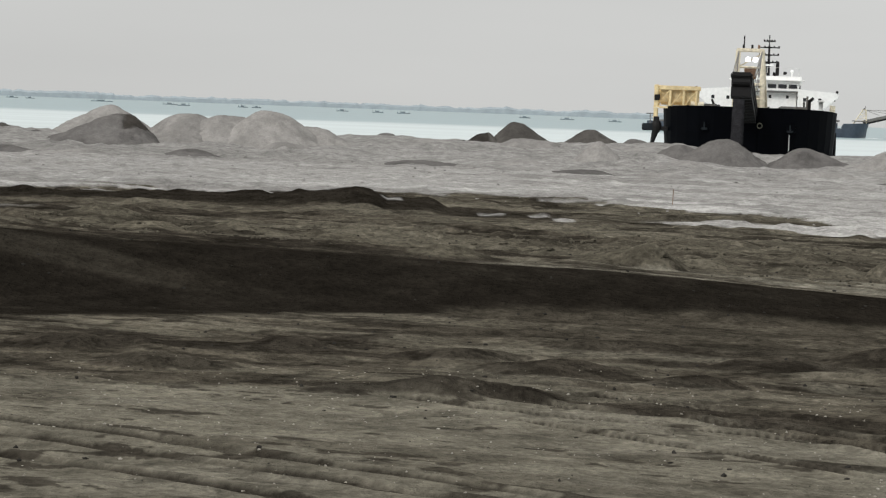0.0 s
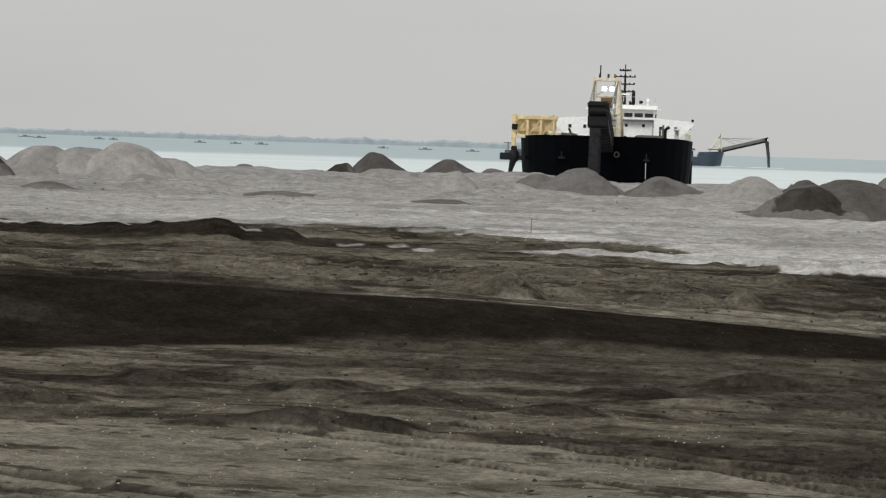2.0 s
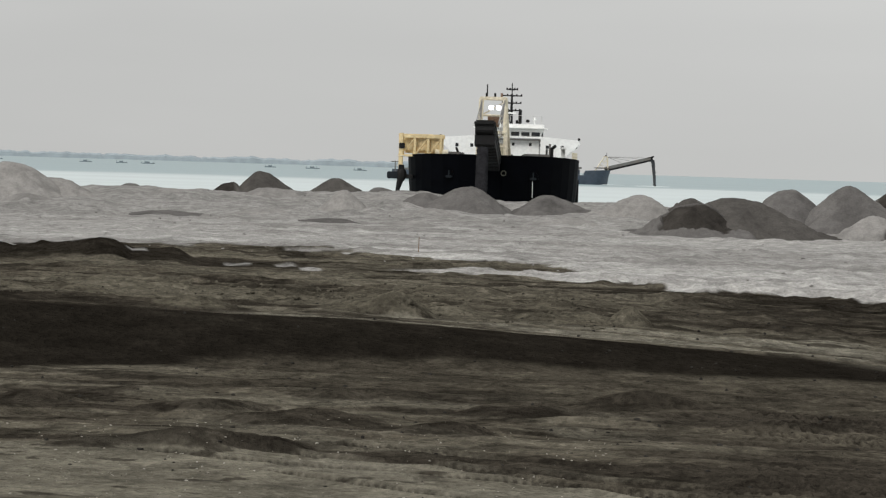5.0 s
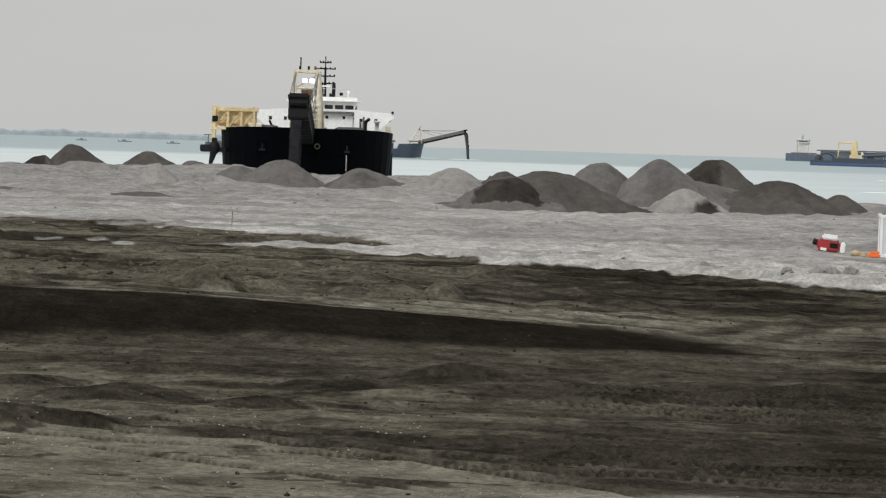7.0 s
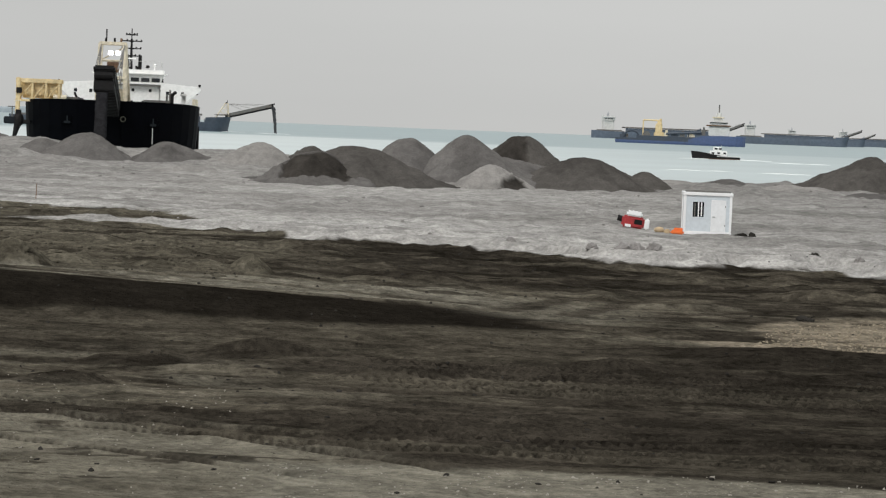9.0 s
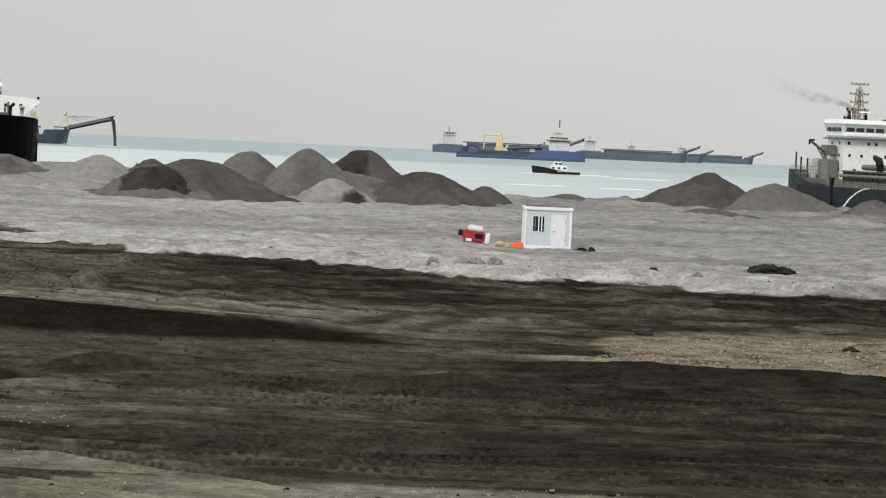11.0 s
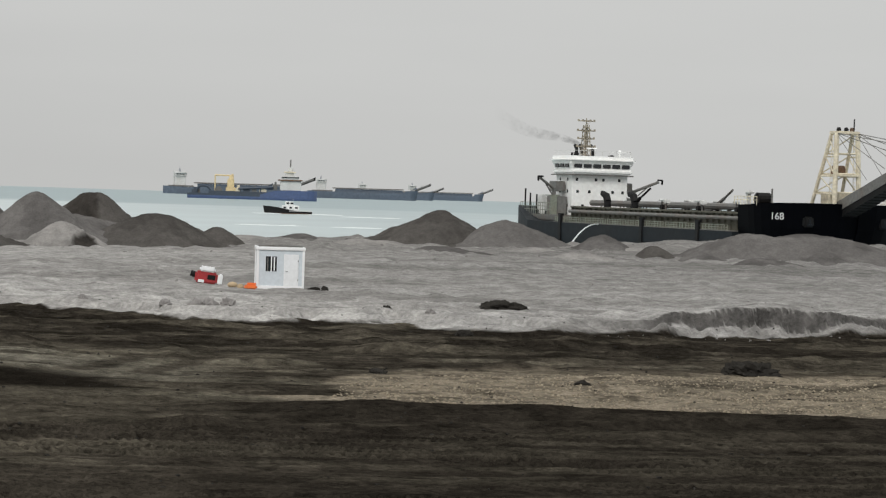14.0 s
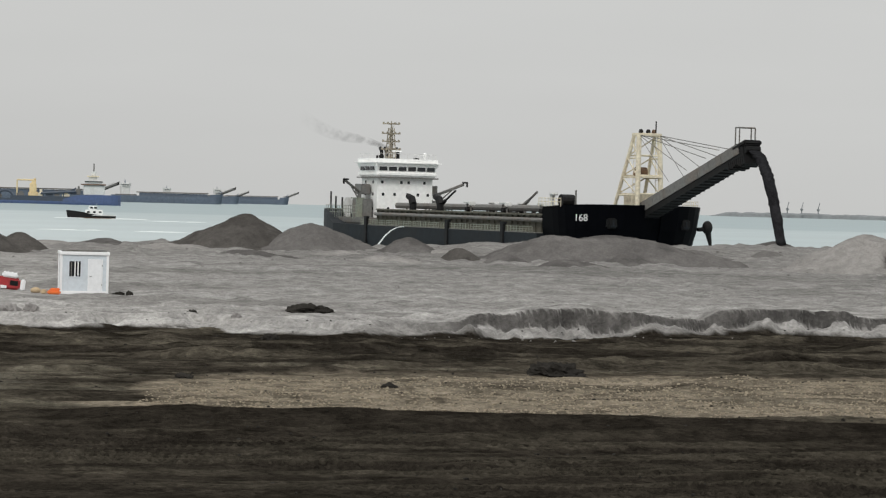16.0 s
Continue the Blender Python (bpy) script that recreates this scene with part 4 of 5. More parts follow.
    part("funnel", bar(R((-97.2, -1.2, 5.4), (-97.4, -1.2, 16.4), 0.7, 10), (-97.3, 1.2, 5.4), (-97.4, 1.2, 16.0), 0.55, 10), M_DARKST if detail else M_HAZEW, ship)
    mast_m = M_DARKST if wings else M_MAST if detail else frame_m
    mz = 0.0 if detail else -2.6
    bm = bar(bar(bmesh.new(), (-93.2, 0, 14.8), (-93.2, 0, 20.6 + mz), 0.30 if wings else 0.22, 8, 0.16), (-93.2, 0, 20.4 + mz), (-93.2, 0, 22.4 + mz), 0.09, 6)
    if not wings:
        # a slim lattice of four posts with rungs
        for px, py in ((-0.7, -0.7), (-0.7, 0.7), (0.7, -0.7), (0.7, 0.7)):
            bar(bm, (-93.2 + px, py, 15.5), (-93.2 + px * 0.55, py * 0.55, 21.2 + mz), 0.09, 5)
        for q in range(7 if detail else 0):
            w = 0.7 - 0.05 * q
            z = 16.0 + 0.8 * q
            for s in (-1, 1):
                bar(bm, (-93.2 + s * w, -w, z), (-93.2 + s * w, w, z), 0.06, 4)
                bar(bm, (-93.2 - w, s * w, z), (-93.2 + w, s * w, z), 0.06, 4)
                bar(bm, (-93.2 + s * w, -w, z), (-93.2 + s * w, w, z + 0.8), 0.05, 4)
    bmesh.ops.translate(bm, verts=bm.verts, vec=(0, mast_y, 0))
    mast = part("mast", bm, mast_m, ship, "slim dark signal mast" if wings else "weathered buff lattice signal mast")
    for z, w in ((17.6, 1.4), (18.9, 1.6), (20.2, 1.7), (21.3, 0.9)) if wings else ((17.4, 1.7), (18.8, 1.5), (20.2, 1.6), (21.9, 1.5)) if detail else ((17.0, 1.6), (18.6, 1.2)):
        bm = R((-93.2, -w, z), (-93.2, w, z), 0.11, 5)
        if detail:
            for y in (-w, -w * 0.45, w * 0.5, w):
                box(bm, -93.35, -93.05, y - 0.13, y + 0.13, z - 0.1, z + 0.3)
            box(bm, -93.5, -92.9, -0.45, 0.45, z - 0.12, z + 0.14)
        bmesh.ops.translate(bm, verts=bm.verts, vec=(0, mast_y, 0))
        part("yardarm", bm, mast_m, mast)
    if detail:
        part("radar_scanner", B(-92.6, -92.3, -1.1, 0.9, 17.0, 17.25, bevel=0.05), M_WHITE, mast)
        for y in (-1.6, -0.7, 1.5):
            part("exhaust_pipe", bar(R((-95.6, y, 15.5), (-95.8, y, 17.3), 0.32, 8), (-95.8, y, 17.2), (-96.5, y, 17.7), 0.3, 8), M_DARKST, ship)
        # rails round the monkey island
        bm = bmesh.new()
        for q in (-5.4, 5.4):
            bar(bm, (-96.4, q, 16.6), (-87.9, q, 16.6), 0.04, 4)
            for x in np.arange(-96.4, -87.8, 1.4):
                bar(bm, (x, q, 15.6), (x, q, 16.6), 0.04, 4)
        bar(bm, (-87.9, -5.4, 16.6), (-87.9, 5.4, 16.6), 0.03, 4)
        for y in np.arange(-5.4, 5.5, 1.35):
            bar(bm, (-87.9, y, 15.6), (-87.9, y, 16.6), 0.04, 4)
        part("roof_rail", bm, M_HAZEW, ship)
    part("radome", ball(bmesh.new(), (-90, 4.2, 16.6 + drop), 0.32), white, ship, smooth=True)
    part("radome_post", R((-90, 4.2, 15.4 + drop), (-90, 4.2, 16.4 + drop), 0.1), white, ship)
    if detail:
        part("deck_locker", B(-91.5, -90.3, 2.6, 3.3, 15.5, 16.0, bevel=0.1), M_DARKST, ship)
        # cranes and stores at each side of the house
        for s in (-1, 1):
            bm = R((-91, s * 7.6, 5.4), (-91, s * 7.6, 10.0), 0.35, 7)
            bar(bm, (-91, s * 7.6, 9.8), (-88.5, s * 11.2, 11.6), 0.25, 6)
            bar(bm, (-91, s * 7.6, 8.4), (-89.8, s * 9.6, 10.6), 0.12, 5)
            part("davit_crane", bm, M_GREY, ship)
            part("crane_head", box(box(bmesh.new(), -88.5, -87.9, s * 11.3 - 0.5, s * 11.3 + 0.5, 11.75, 12.05, bevel=0.08), -88.35, -88.05, s * 11.7 - 0.15, s * 11.7 + 0.15, 11.1, 11.9, bevel=0.05), M_DARKST, ship)
            part("side_store", B(-95, -90, s * 6.4 - 0.9, s * 6.4 + 0.9, 5.4, 8.6, bevel=0.1), M_GREY, ship)
            part("side_store", B(-94, -91, s * 6.4 - 0.9, s * 6.4 + 0.9, 9.4, 11.2, bevel=0.1), M_GREY, ship)
            part("side_stair", box(B(-90.5, -90.2, s * 7.6 - 0.8, s * 7.6 + 0.8, 4.3, 8.8), -93.0, -90.2, s * 8.3 - 0.1, s * 8.3 + 0.1, 8.6, 8.8), M_RAIL, ship)
            bm = bmesh.new()
            for z in (6.2, 6.8, 7.4):
                bar(bm, (-102.5, s * 9.2, z), (-82, s * 11.7, z), 0.05, 4)
            for x in np.arange(-102.5, -82, 1.5):
                yy = s * (9.2 + (x + 102.5) / 20.5 * 2.5)
                bar(bm, (x, yy, 5.2), (x, yy, 7.4), 0.05, 4)
            part("railing", bm, M_RAIL, ship)
            part("stern_gear", B(-101, -98.9, s * 6 - 1, s * 6 + 1, 5.4, 8.4, bevel=0.3), M_HAZEW, ship)
            part("stern_locker", B(-97.0, -96, s * 7.5 - 0.4, s * 7.5 + 0.4, 5.4, 8.8, bevel=0.1), M_HAZEW, ship)
            for x, hgt in ((-101.8, 9.8), (-99.4, 9.0), (-96.4, 8.8)):
                part("stern_post", R((x, s * 8.6, 5.4), (x, s * 8.6, hgt), 0.16, 6), M_DARKST, ship)
            part("side_pipe", R((-79, s * 9.55, 6.1), (-15, s * 9.55, 6.1), 0.28, 8), M_GREY, ship)
    if wings:
        # full-width accommodation block with raked wing ends
        for s in (-1, 1):
            bm = bmesh.new()
            prof = [(5.4, 6.6), (6.4, 6.6), (12.3, 11.8), (12.3, 12.5), (5.4, 13.0)]
            fr, bk = ([bm.verts.new((x, s * y, z)) for y, z in prof] for x in (-87.4, -95.0))
            for u in range(5):
                w = (u + 1) % 5
                bm.faces.new((fr[u], fr[w], bk[w], bk[u]))
            bm.faces.new(fr)
            bm.faces.new(list(reversed(bk)))
            wing = part("bridge_wing", bm, white, ship, "white flared bridge wing")
            for y in (6.6, 9.2):
                part("porthole", B(-87.43, -87.3, s * y - 0.26, s * y + 0.26, 10.9, 11.5, bevel=0.04), M_GLASS, wing)
            part("wing_light", ball(bmesh.new(), (-87.3, s * 12.1, 12.7), 0.24), M_DARKST, wing)
    # boom tower: a leaning four-legged gantry over the bow
    top, ft = tower, fore
    tw = thing_part("boom_tower", ship)
    hl = lambda q, s: Vector((-7.4 + 4.3 * q, s * (2.3 - 0.65 * q), ft + (top - ft) * q))
    fl = lambda q, s: Vector((-1.2 - 0.5 * q, s * (1.95 - 0.3 * q), ft + (top - ft) * q))
    for s in (-1, 1):
        part("leg", R(hl(0, s), hl(1, s), 0.27, 8), frame_m, tw)
        part("leg", R(fl(0, s), fl(1, s), 0.36, 8), frame_m, tw)
        for za, zb in ((0.18, 0.42), (0.42, 0.68), (0.68, 0.9)):
            part("brace", R(hl(za, s), fl(za, s), 0.13, 5), frame_m, tw)
            part("brace", R(hl(zb, s), fl(za, s), 0.11, 5), frame_m, tw)
        if detail:
            bm = bmesh.new()
            for e in (-0.28, 0.28):
                bar(bm, fl(0.0, s) + Vector((-1.2, e, 0)), fl(0.98, s) + Vector((-0.7, e, 0)), 0.05, 4)
            for q in np.arange(0.04, 0.98, 0.05):
                p_ = fl(q, s) + Vector((-1.2 + 0.5 * q, 0, 0))
                bar(bm, p_ + Vector((0, -0.28, 0)), p_ + Vector((0, 0.28, 0)), 0.035, 4)
            part("ladder", bm, frame_m, tw)
    for q in (0.2, 0.45, 0.72):
        part("brace", R(fl(q, -1), fl(q, 1), 0.13, 5), frame_m, tw)
        part("brace", R(hl(q, -1), hl(q, 1), 0.12, 5), frame_m, tw)
        part("brace", R(hl(q, -1), hl(q + 0.24, 1), 0.10, 5), frame_m, tw)
    part("head_beam", B(-3.5, -1.4, -1.9, 1.9, top - 0.2, top + 0.25, bevel=0.08), frame_m, tw)
    for y in (-1.0, 0.2, 1.1):
        part("sheave", R((-2.4, y - 0.14, top + 0.4), (-2.4, y + 0.14, top + 0.4), 0.42, 12), M_DARKST if y < 1 else M_RUST, tw)
    part("tower_mast", R((-2.0, -0.9 if wings else 1.2, top), (-2.0, -0.9 if wings else 1.2, top + 2.0), 0.1, 5), M_DARKST, tw)
    if detail:
        part("tower_platform", B(-6.0, -1.0, -2.0, 2.0, ft + (top - ft) * 0.42, ft + (top - ft) * 0.42 + 0.25), frame_m, tw)
        part("winch_house", B(-6.2, -2.8, -1.5, 1.5, ft, ft + 2.2, bevel=0.15), M_CREAM, ship)
        part("drum", R((-4.0, -0.8, ft + 5.2), (-4.0, 0.8, ft + 5.2), 0.75, 14), M_RUST, tw)
        # forecastle clutter
        for s in (-1, 1):
            bm = bmesh.new()
            for z in (ft + 0.7, ft + 1.2):
                bar(bm, (-12.4, s * 11.9, z), (-6.8, s * 11.2, z), 0.05, 4)
            for x in np.arange(-12.4, -6.7, 0.8):
                yy = s * (11.9 - (x + 12.4) / 5.6 * 0.7)
                bar(bm, (x, yy, ft), (x, yy, ft + 1.2), 0.05, 4)
            part("railing", bm, M_CREAM, ship)
            if not wings:
                part("mooring_winch", R((-10.8, s * 7.2, ft + 0.9), (-10.8, s * 9.2, ft + 0.9), 0.9, 12), M_DARKST, ship)
            part("vent_hood", box(B(-12.3, -11.8, s * 9.9 - 0.3, s * 9.9 + 0.3, ft, ft + 1.7), -12.5, -10.9, s * 9.9 - 0.5, s * 9.9 + 0.5, ft + 1.6, ft + 2.0, bevel=0.15), M_HAZEW, ship)
            part("bollard_post", R((-8.4, s * 8.0, ft), (-8.4, s * 8.0, ft + 2.4), 0.15, 6), M_GREY, ship)
            # hawse recess and anchor against the bow
            haw = part("hawse_pipe", B(-2.6, -0.78, s * 5.9 - 0.75, s * 5.9 + 0.75, 5.2, 6.7, bevel=0.2), hull if wings else M_DARKST, ship)
            part("anchor_fluke", bar(box(bmesh.new(), -0.8, -0.62, s * 5.9 - 0.45, s * 5.9 + 0.45, 5.35, 5.7, bevel=0.08), (-0.7, s * 5.9, 5.6), (-0.75, s * 5.9, 6.4), 0.11, 6), M_SLATE, haw)
    if anchors:
        for s in anchors:
            ay = 12.9 * bowk
            bm = ball(bmesh.new(), (-5.5, s * ay, 5.6), 0.85, 0.9, 0.9, 1.2, 12)
            bar(bm, (-5.5, s * (ay + 0.1), 5.0), (-5.5, s * (ay + 0.6), 2.9), 0.5, 8, 0.22)
            bar(bm, (-5.5, s * (ay - 1.6), 5.3), (-5.5, s * ay, 5.4), 0.3, 6)
            part("anchor", bm, M_DARKST, ship, "dark anchor slung outboard")
    # conveyor boom out over the bow
    fx, fz, tx, tz = -2.6, 6.6, boom_len, 6.6 + boom_rise
    ln_ = math.hypot(tx - fx, tz - fz)
    mb = Matrix.Translation((fx, 0, fz)) @ pose(0, 0, 0, 0, -math.degrees(math.atan2(tz - fz, tx - fx)), 0)
    boom = part("conveyor_boom", box(bmesh.new(), 0, ln_, -1.2, 1.2, -0.35, 1.5, m=mb), M_DARKST, ship, "long dark steel conveyor boom")
    for s in (-1, 1):
        part("side_girder", B(0, ln_ - 1.0, s * 1.27 - 0.06, s * 1.27 + 0.06, 0.5, 1.9, m=mb), M_DARKST if wings else M_GREY, boom, "dark steel side girder" if wings else "grey steel side girder")
    for q in np.arange(1.0, ln_ - 1, 1.3) if detail else ():
        part("belt_roller", R(mb @ Vector((q, -1.2, -0.36)), mb @ Vector((q, 1.2, -0.36)), 0.13, 6), M_DARKST, boom)
    part("boom_head", B(ln_ - 2.4, ln_ + 0.9, -1.38, 1.38, 1.2, 1.9, bevel=0.2, m=mb), M_DARKST, boom)
    if detail:
        # belt drum, scraper and torn rubber skirts below the head
        part("head_drum", R(mb @ Vector((ln_ + 0.2, -1.1, 0.7)), mb @ Vector((ln_ + 0.2, 1.1, 0.7)), 0.6, 12), M_DARKST, boom)
        rng_ = random.Random(4)
        for q in range(9):
            u = ln_ - 4.2 + 0.5 * q
            w = rng_.uniform(0.35, 1.0)
            part("rubber_skirt", B(u, u + 0.42, -1.3, 1.3, -0.35 - w, 0.1, bevel=0.05, m=mb), M_DARKST, boom)
        for q in np.arange(2.0, ln_ - 3, 3.2):
            for e in (-1.365, 1.365):
                part("girder_rib", B(q, q + 0.12, e - 0.035, e + 0.035, 0.5, 1.9, m=mb), M_DARKST if wings else M_GREY, boom)
    if detail and head_hoop:
        hp = mb @ Vector((ln_ - 1.3, 0, 1.5))
        bm = bmesh.new()
        for s in (-1, 1):
            bar(bm, (hp.x - 0.5, s * 1.2, hp.z), (hp.x - 0.5, s * 1.2, hp.z + 2.6), 0.1, 5)
            bar(bm, (hp.x + 0.5, s * 1.2, hp.z), (hp.x + 0.5, s * 1.2, hp.z + 2.6), 0.1, 5)
            bar(bm, (hp.x - 0.5, s * 1.2, hp.z + 2.6), (hp.x + 0.5, s * 1.2, hp.z + 2.6), 0.1, 5)
            bar(bm, (hp.x + s * 0.5, -1.2, hp.z + 2.6), (hp.x + s * 0.5, 1.2, hp.z + 2.6), 0.1, 5)
        part("head_frame", bm, M_GREY, boom)
    for s in (-1, 1):
        for q in (0.35, 0.52, 0.7, 0.82):
            e_ = mb @ Vector((ln_ * q, s * 1.45, 2.4))
            part("stay_cable", R((-2.0, s * 1.6, top), e_, 0.055, 4), M_GREY, ship)
    return ship


def thing_part(name, parent):
    """A part that only gathers sub-parts: its own small foot plate carries them."""
    return part(name, B(-7.9, -0.8, -2.9, 2.9, 7.9, 8.3), M_GREY, parent)


def ship_pose(x, y, head, z=0.0, trim=0.0):
    """Stem at x, y; bow towards the bearing head; trim lifts the bow (degrees)."""
    return pose(x, y, SEA + z, 0, 0, 90 - head) @ pose(0, 0, 0, 0, -trim, 0)


carrier(ship_pose(41.33, 338.5, 189.0, 0.9, 0.3), "black blunt-bowed sand carrier, white bridge, boom discharging sand", M_BLACK, M_BLACK, M_WHITE, M_CREAM, boom_rise=4.3, tower=16.6, wings=True, fore=8.2, anchors=(-1,), head_hoop=False)
carrier(ship_pose(194.9, 287.1, 185.0), "black and slate sand carrier pumping sand ashore over its bow", M_SLATE, M_BLACK, M_WHITE, M_CREAM, boom_rise=8.9, tower=18.6, fore=8.1, anchors=(1,), bowk=0.94, mast_y=-0.95)
far = carrier(place(9.75, 1320, SEA, 98), "dark blue sand carrier discharging over its bow boom", M_NAVY, M_NAVY, M_HAZEW, M_CREAM, boom_rise=6.0, boom_len=20.5, tower=13.5, detail=False, scale=1.11, fore=6.6, anchors=())
dim = carrier(place(21.35, 3200, SEA + 2.0, 110), "distant sand carrier at anchor, hull hazed to blue-grey", M_FARHULL, M_FARHULL, M_HAZEW, M_FARHULL, boom_rise=6.0, boom_len=12, tower=9.5, detail=False, scale=1.68, fore=6.6, anchors=())
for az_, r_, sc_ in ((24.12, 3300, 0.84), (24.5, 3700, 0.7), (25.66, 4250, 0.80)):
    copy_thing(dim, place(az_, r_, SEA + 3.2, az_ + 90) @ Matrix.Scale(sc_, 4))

# the number on the near bow, with unread marks below it
bow_ship = [o for o in scene.objects if o.name.startswith("sand_carrier_ship")][1]
curve = bpy.data.curves.new("hull_number", "FONT")
curve.body, curve.size, curve.extrude, curve.align_x, curve.align_y = "168", 1.4, 0.02, "CENTER", "CENTER"
curve.materials.append(M_HAZEW)
num = new("hull_number", curve)
num.parent = bow_ship
tang = Vector((1.0, 0.86, 0)).normalized()
norm = tang.cross(Vector((0, 0, 1)))
num.matrix_local = Matrix.Translation(Vector((-2.9, -9.75, 6.6)) + norm * 0.5) @ Matrix((tang, Vector((0, 0, 1)), norm)).transposed().to_4x4()
for u in (-2.6, -1.5, -0.4):
    mm = num.matrix_local @ Matrix.Translation((u - 1.2, -1.5, 0.0))
    part("name_mark", box(bmesh.new(), -0.4, 0.4, -0.2, 0.2, -0.25, 0.02, m=mm), M_HAZEW, bow_ship)


# ---- yellow deck frame and gear on the head-on carrier ----
head_ship = [o for o in scene.objects if o.name.startswith("sand_carrier_ship")][0]
gear = part("pipe_gantry", B(-9.0, -5.4, -11.6, -5.2, 8.2, 8.5), M_YELLOW, head_ship, "yellow pipe-handling gantry on the foredeck")
for x in (-8.6, -5.8):
    for y in (-11.2, -9.3, -7.4, -5.6):
        part("post", R((x, y, 8.2), (x, y, 11.0), 0.22, 6), M_YELLOW, gear)
    part("beam", B(x - 0.25, x + 0.25, -11.6, -5.2, 10.8, 11.4, bevel=0.05), M_YELLOW, gear)
part("hood", B(-8.4, -6.2, -11.1, -5.5, 8.7, 11.3, bevel=0.4), M_YELLOW, gear)
gear.location.y = -1.8
for k_ in range(3):
    y = -11.2 + 1.9 * k_
    part("diagonal", R((-5.7, y, 8.4), (-5.7, y + 1.9, 10.9), 0.09, 6), M_YELLOW, gear)
part("pipe_saddle", R((-6.2, -6.4, 8.8), (-6.2, -4.6, 8.8), 0.5, 10), M_CREAM, gear)
part("ladder_post", B(-5.9, -5.3, -11.55, -10.95, 5.2, 11.5, bevel=0.06), M_YELLOW, gear)
for z in (6.2, 9.3):
    part("sheave_box", B(-5.5, -5.1, -11.5, -10.7, z, z + 0.8, bevel=0.06), M_DARKST, gear)
for k_ in range(4):
    part("rung", B(-5.6, -5.2, -11.7, -10.8, 5.5 + 1.35 * k_, 5.62 + 1.35 * k_), M_CREAM, gear)
part("stern_platform", B(-6.4, -5.0, -14.9, -13.3, 5.0, 6.0, bevel=0.1), M_SLATE, head_ship)
part("platform_davit", bar(R((-5.6, -13.8, 5.9), (-5.6, -13.8, 7.5), 0.08, 6), (-5.6, -14.4, 7.4), (-5.6, -12.9, 7.4), 0.07, 6), M_GREY, head_ship)
ring = bmesh.new()
for k_ in range(14):
    t0, t1 = 2 * math.pi * k_ / 14, 2 * math.pi * (k_ + 1) / 14
    bar(ring, (-0.22, 1.75 + 0.34 * math.cos(t0), 6.2 + 0.34 * math.sin(t0)), (-0.22, 1.75 + 0.34 * math.cos(t1), 6.2 + 0.34 * math.sin(t1)), 0.08, 6)
part("fairlead", ring, M_OLIVE, head_ship, "worn grey ring fairlead in the stem")
part("rust_streak", B(-0.98, -0.86, 5.78, 5.88, 2.9, 5.1), M_HAZEW, head_ship, "pale water streak below the hawse pipe")
for y in (-0.25, 0.75):
    part("floodlight", B(-1.2, -0.7, y - 0.34, y + 0.34, 15.0, 15.6, bevel=0.08), M_LAMP, head_ship, "lit white floodlight")
for s, y in ((-1, -7.0), (1, 6.2)):
    part("deck_rack", B(-11.5, -9.5, y - 2.0, y + 2.0, 8.3, 9.1, bevel=0.1), M_GREY, head_ship)
part("vent_pipe", bar(R((-8.0, 8.3, 8.2), (-8.0, 8.3, 10.0), 0.24, 8), (-8.0, 8.3, 9.9), (-7.6, 8.8, 10.3), 0.24, 8), M_DARKST, head_ship)


# ---- falling sand, water and smoke ----
def stream(pts, r0, r1, mat, label, name, seed, wob=0.25):
    """A ragged falling column along pts."""
    bm = bmesh.new()
    rng = random.Random(seed)
    rings = []
    n = len(pts) * 5
    for q in range(n + 1):
        f_ = q / n * (len(pts) - 1)
        a = min(int(f_), len(pts) - 2)
        c = Vector(pts[a]).lerp(Vector(pts[a + 1]), f_ - a)
        rad = r0 + (r1 - r0) * q / n
        rings.append([bm.verts.new(c + Vector((math.cos(t) * rad * rng.uniform(1 - wob, 1 + wob), math.sin(t) * rad * rng.uniform(1 - wob, 1 + wob), rng.uniform(-0.1, 0.1)))) for t in np.arange(0, 6.28, 0.628)])
    for p, q in zip(rings, rings[1:]):
        for u in range(len(p)):
            w = (u + 1) % len(p)
            bm.faces.new((p[u], p[w], q[w], q[u]))
    bm.faces.new(rings[0])
    bm.faces.new(list(reversed(rings[-1])))
    return tagged(part(name, bm, mat, smooth=True), label, name.replace("_", " "))


def arc(a, b, n=9, flat=0.0):
    a, b = Vector(a), Vector(b)
    out = []
    for q in range(n + 1):
        s = q / n
        out.append((a.x + (b.x - a.x) * s, a.y + (b.y - a.y) * s, a.z + flat * s - (a.z + flat - b.z) * s * s))
    return out


M_GREYSAND = soil("grey_slurry", col=(0.022, 0.022, 0.024), bump=0.1)
# paler than the near slurry: haze over the far stream is put into the colour
M_FARSAND = soil("hazy_slurry", col=(0.07, 0.072, 0.076), bump=0.1)
stream(arc((192.7, 261.4, 14.5), (191.7, 253.0, 2.3), flat=0.3), 0.9, 0.66, M_GREYSAND, "dark wet sand falling from a conveyor boom", "falling_sand", 3, 0.13)
stream(arc((36.95, 311.9, 8.8), (36.1, 305.5, 0.4), flat=0.2), 0.74, 0.82, M_GREYSAND, "dark grey sand pouring from a boom in front of the bow", "falling_sand", 5, 0.05)
stream(arc((245.2, 1297.0, 12.6), (247.2, 1296.5, SEA - 0.2), flat=0.1), 1.15, 0.7, M_FARSAND, "dark sand falling from a distant boom into the sea", "falling_sand", 7)
stream(arc((188.3, 348.9, 2.6), (181.0, 345.6, SEA - 0.1), flat=0.5), 0.07, 0.15, M_FOAM, "white jet of ballast water from the ship's side", "water_jet", 9)

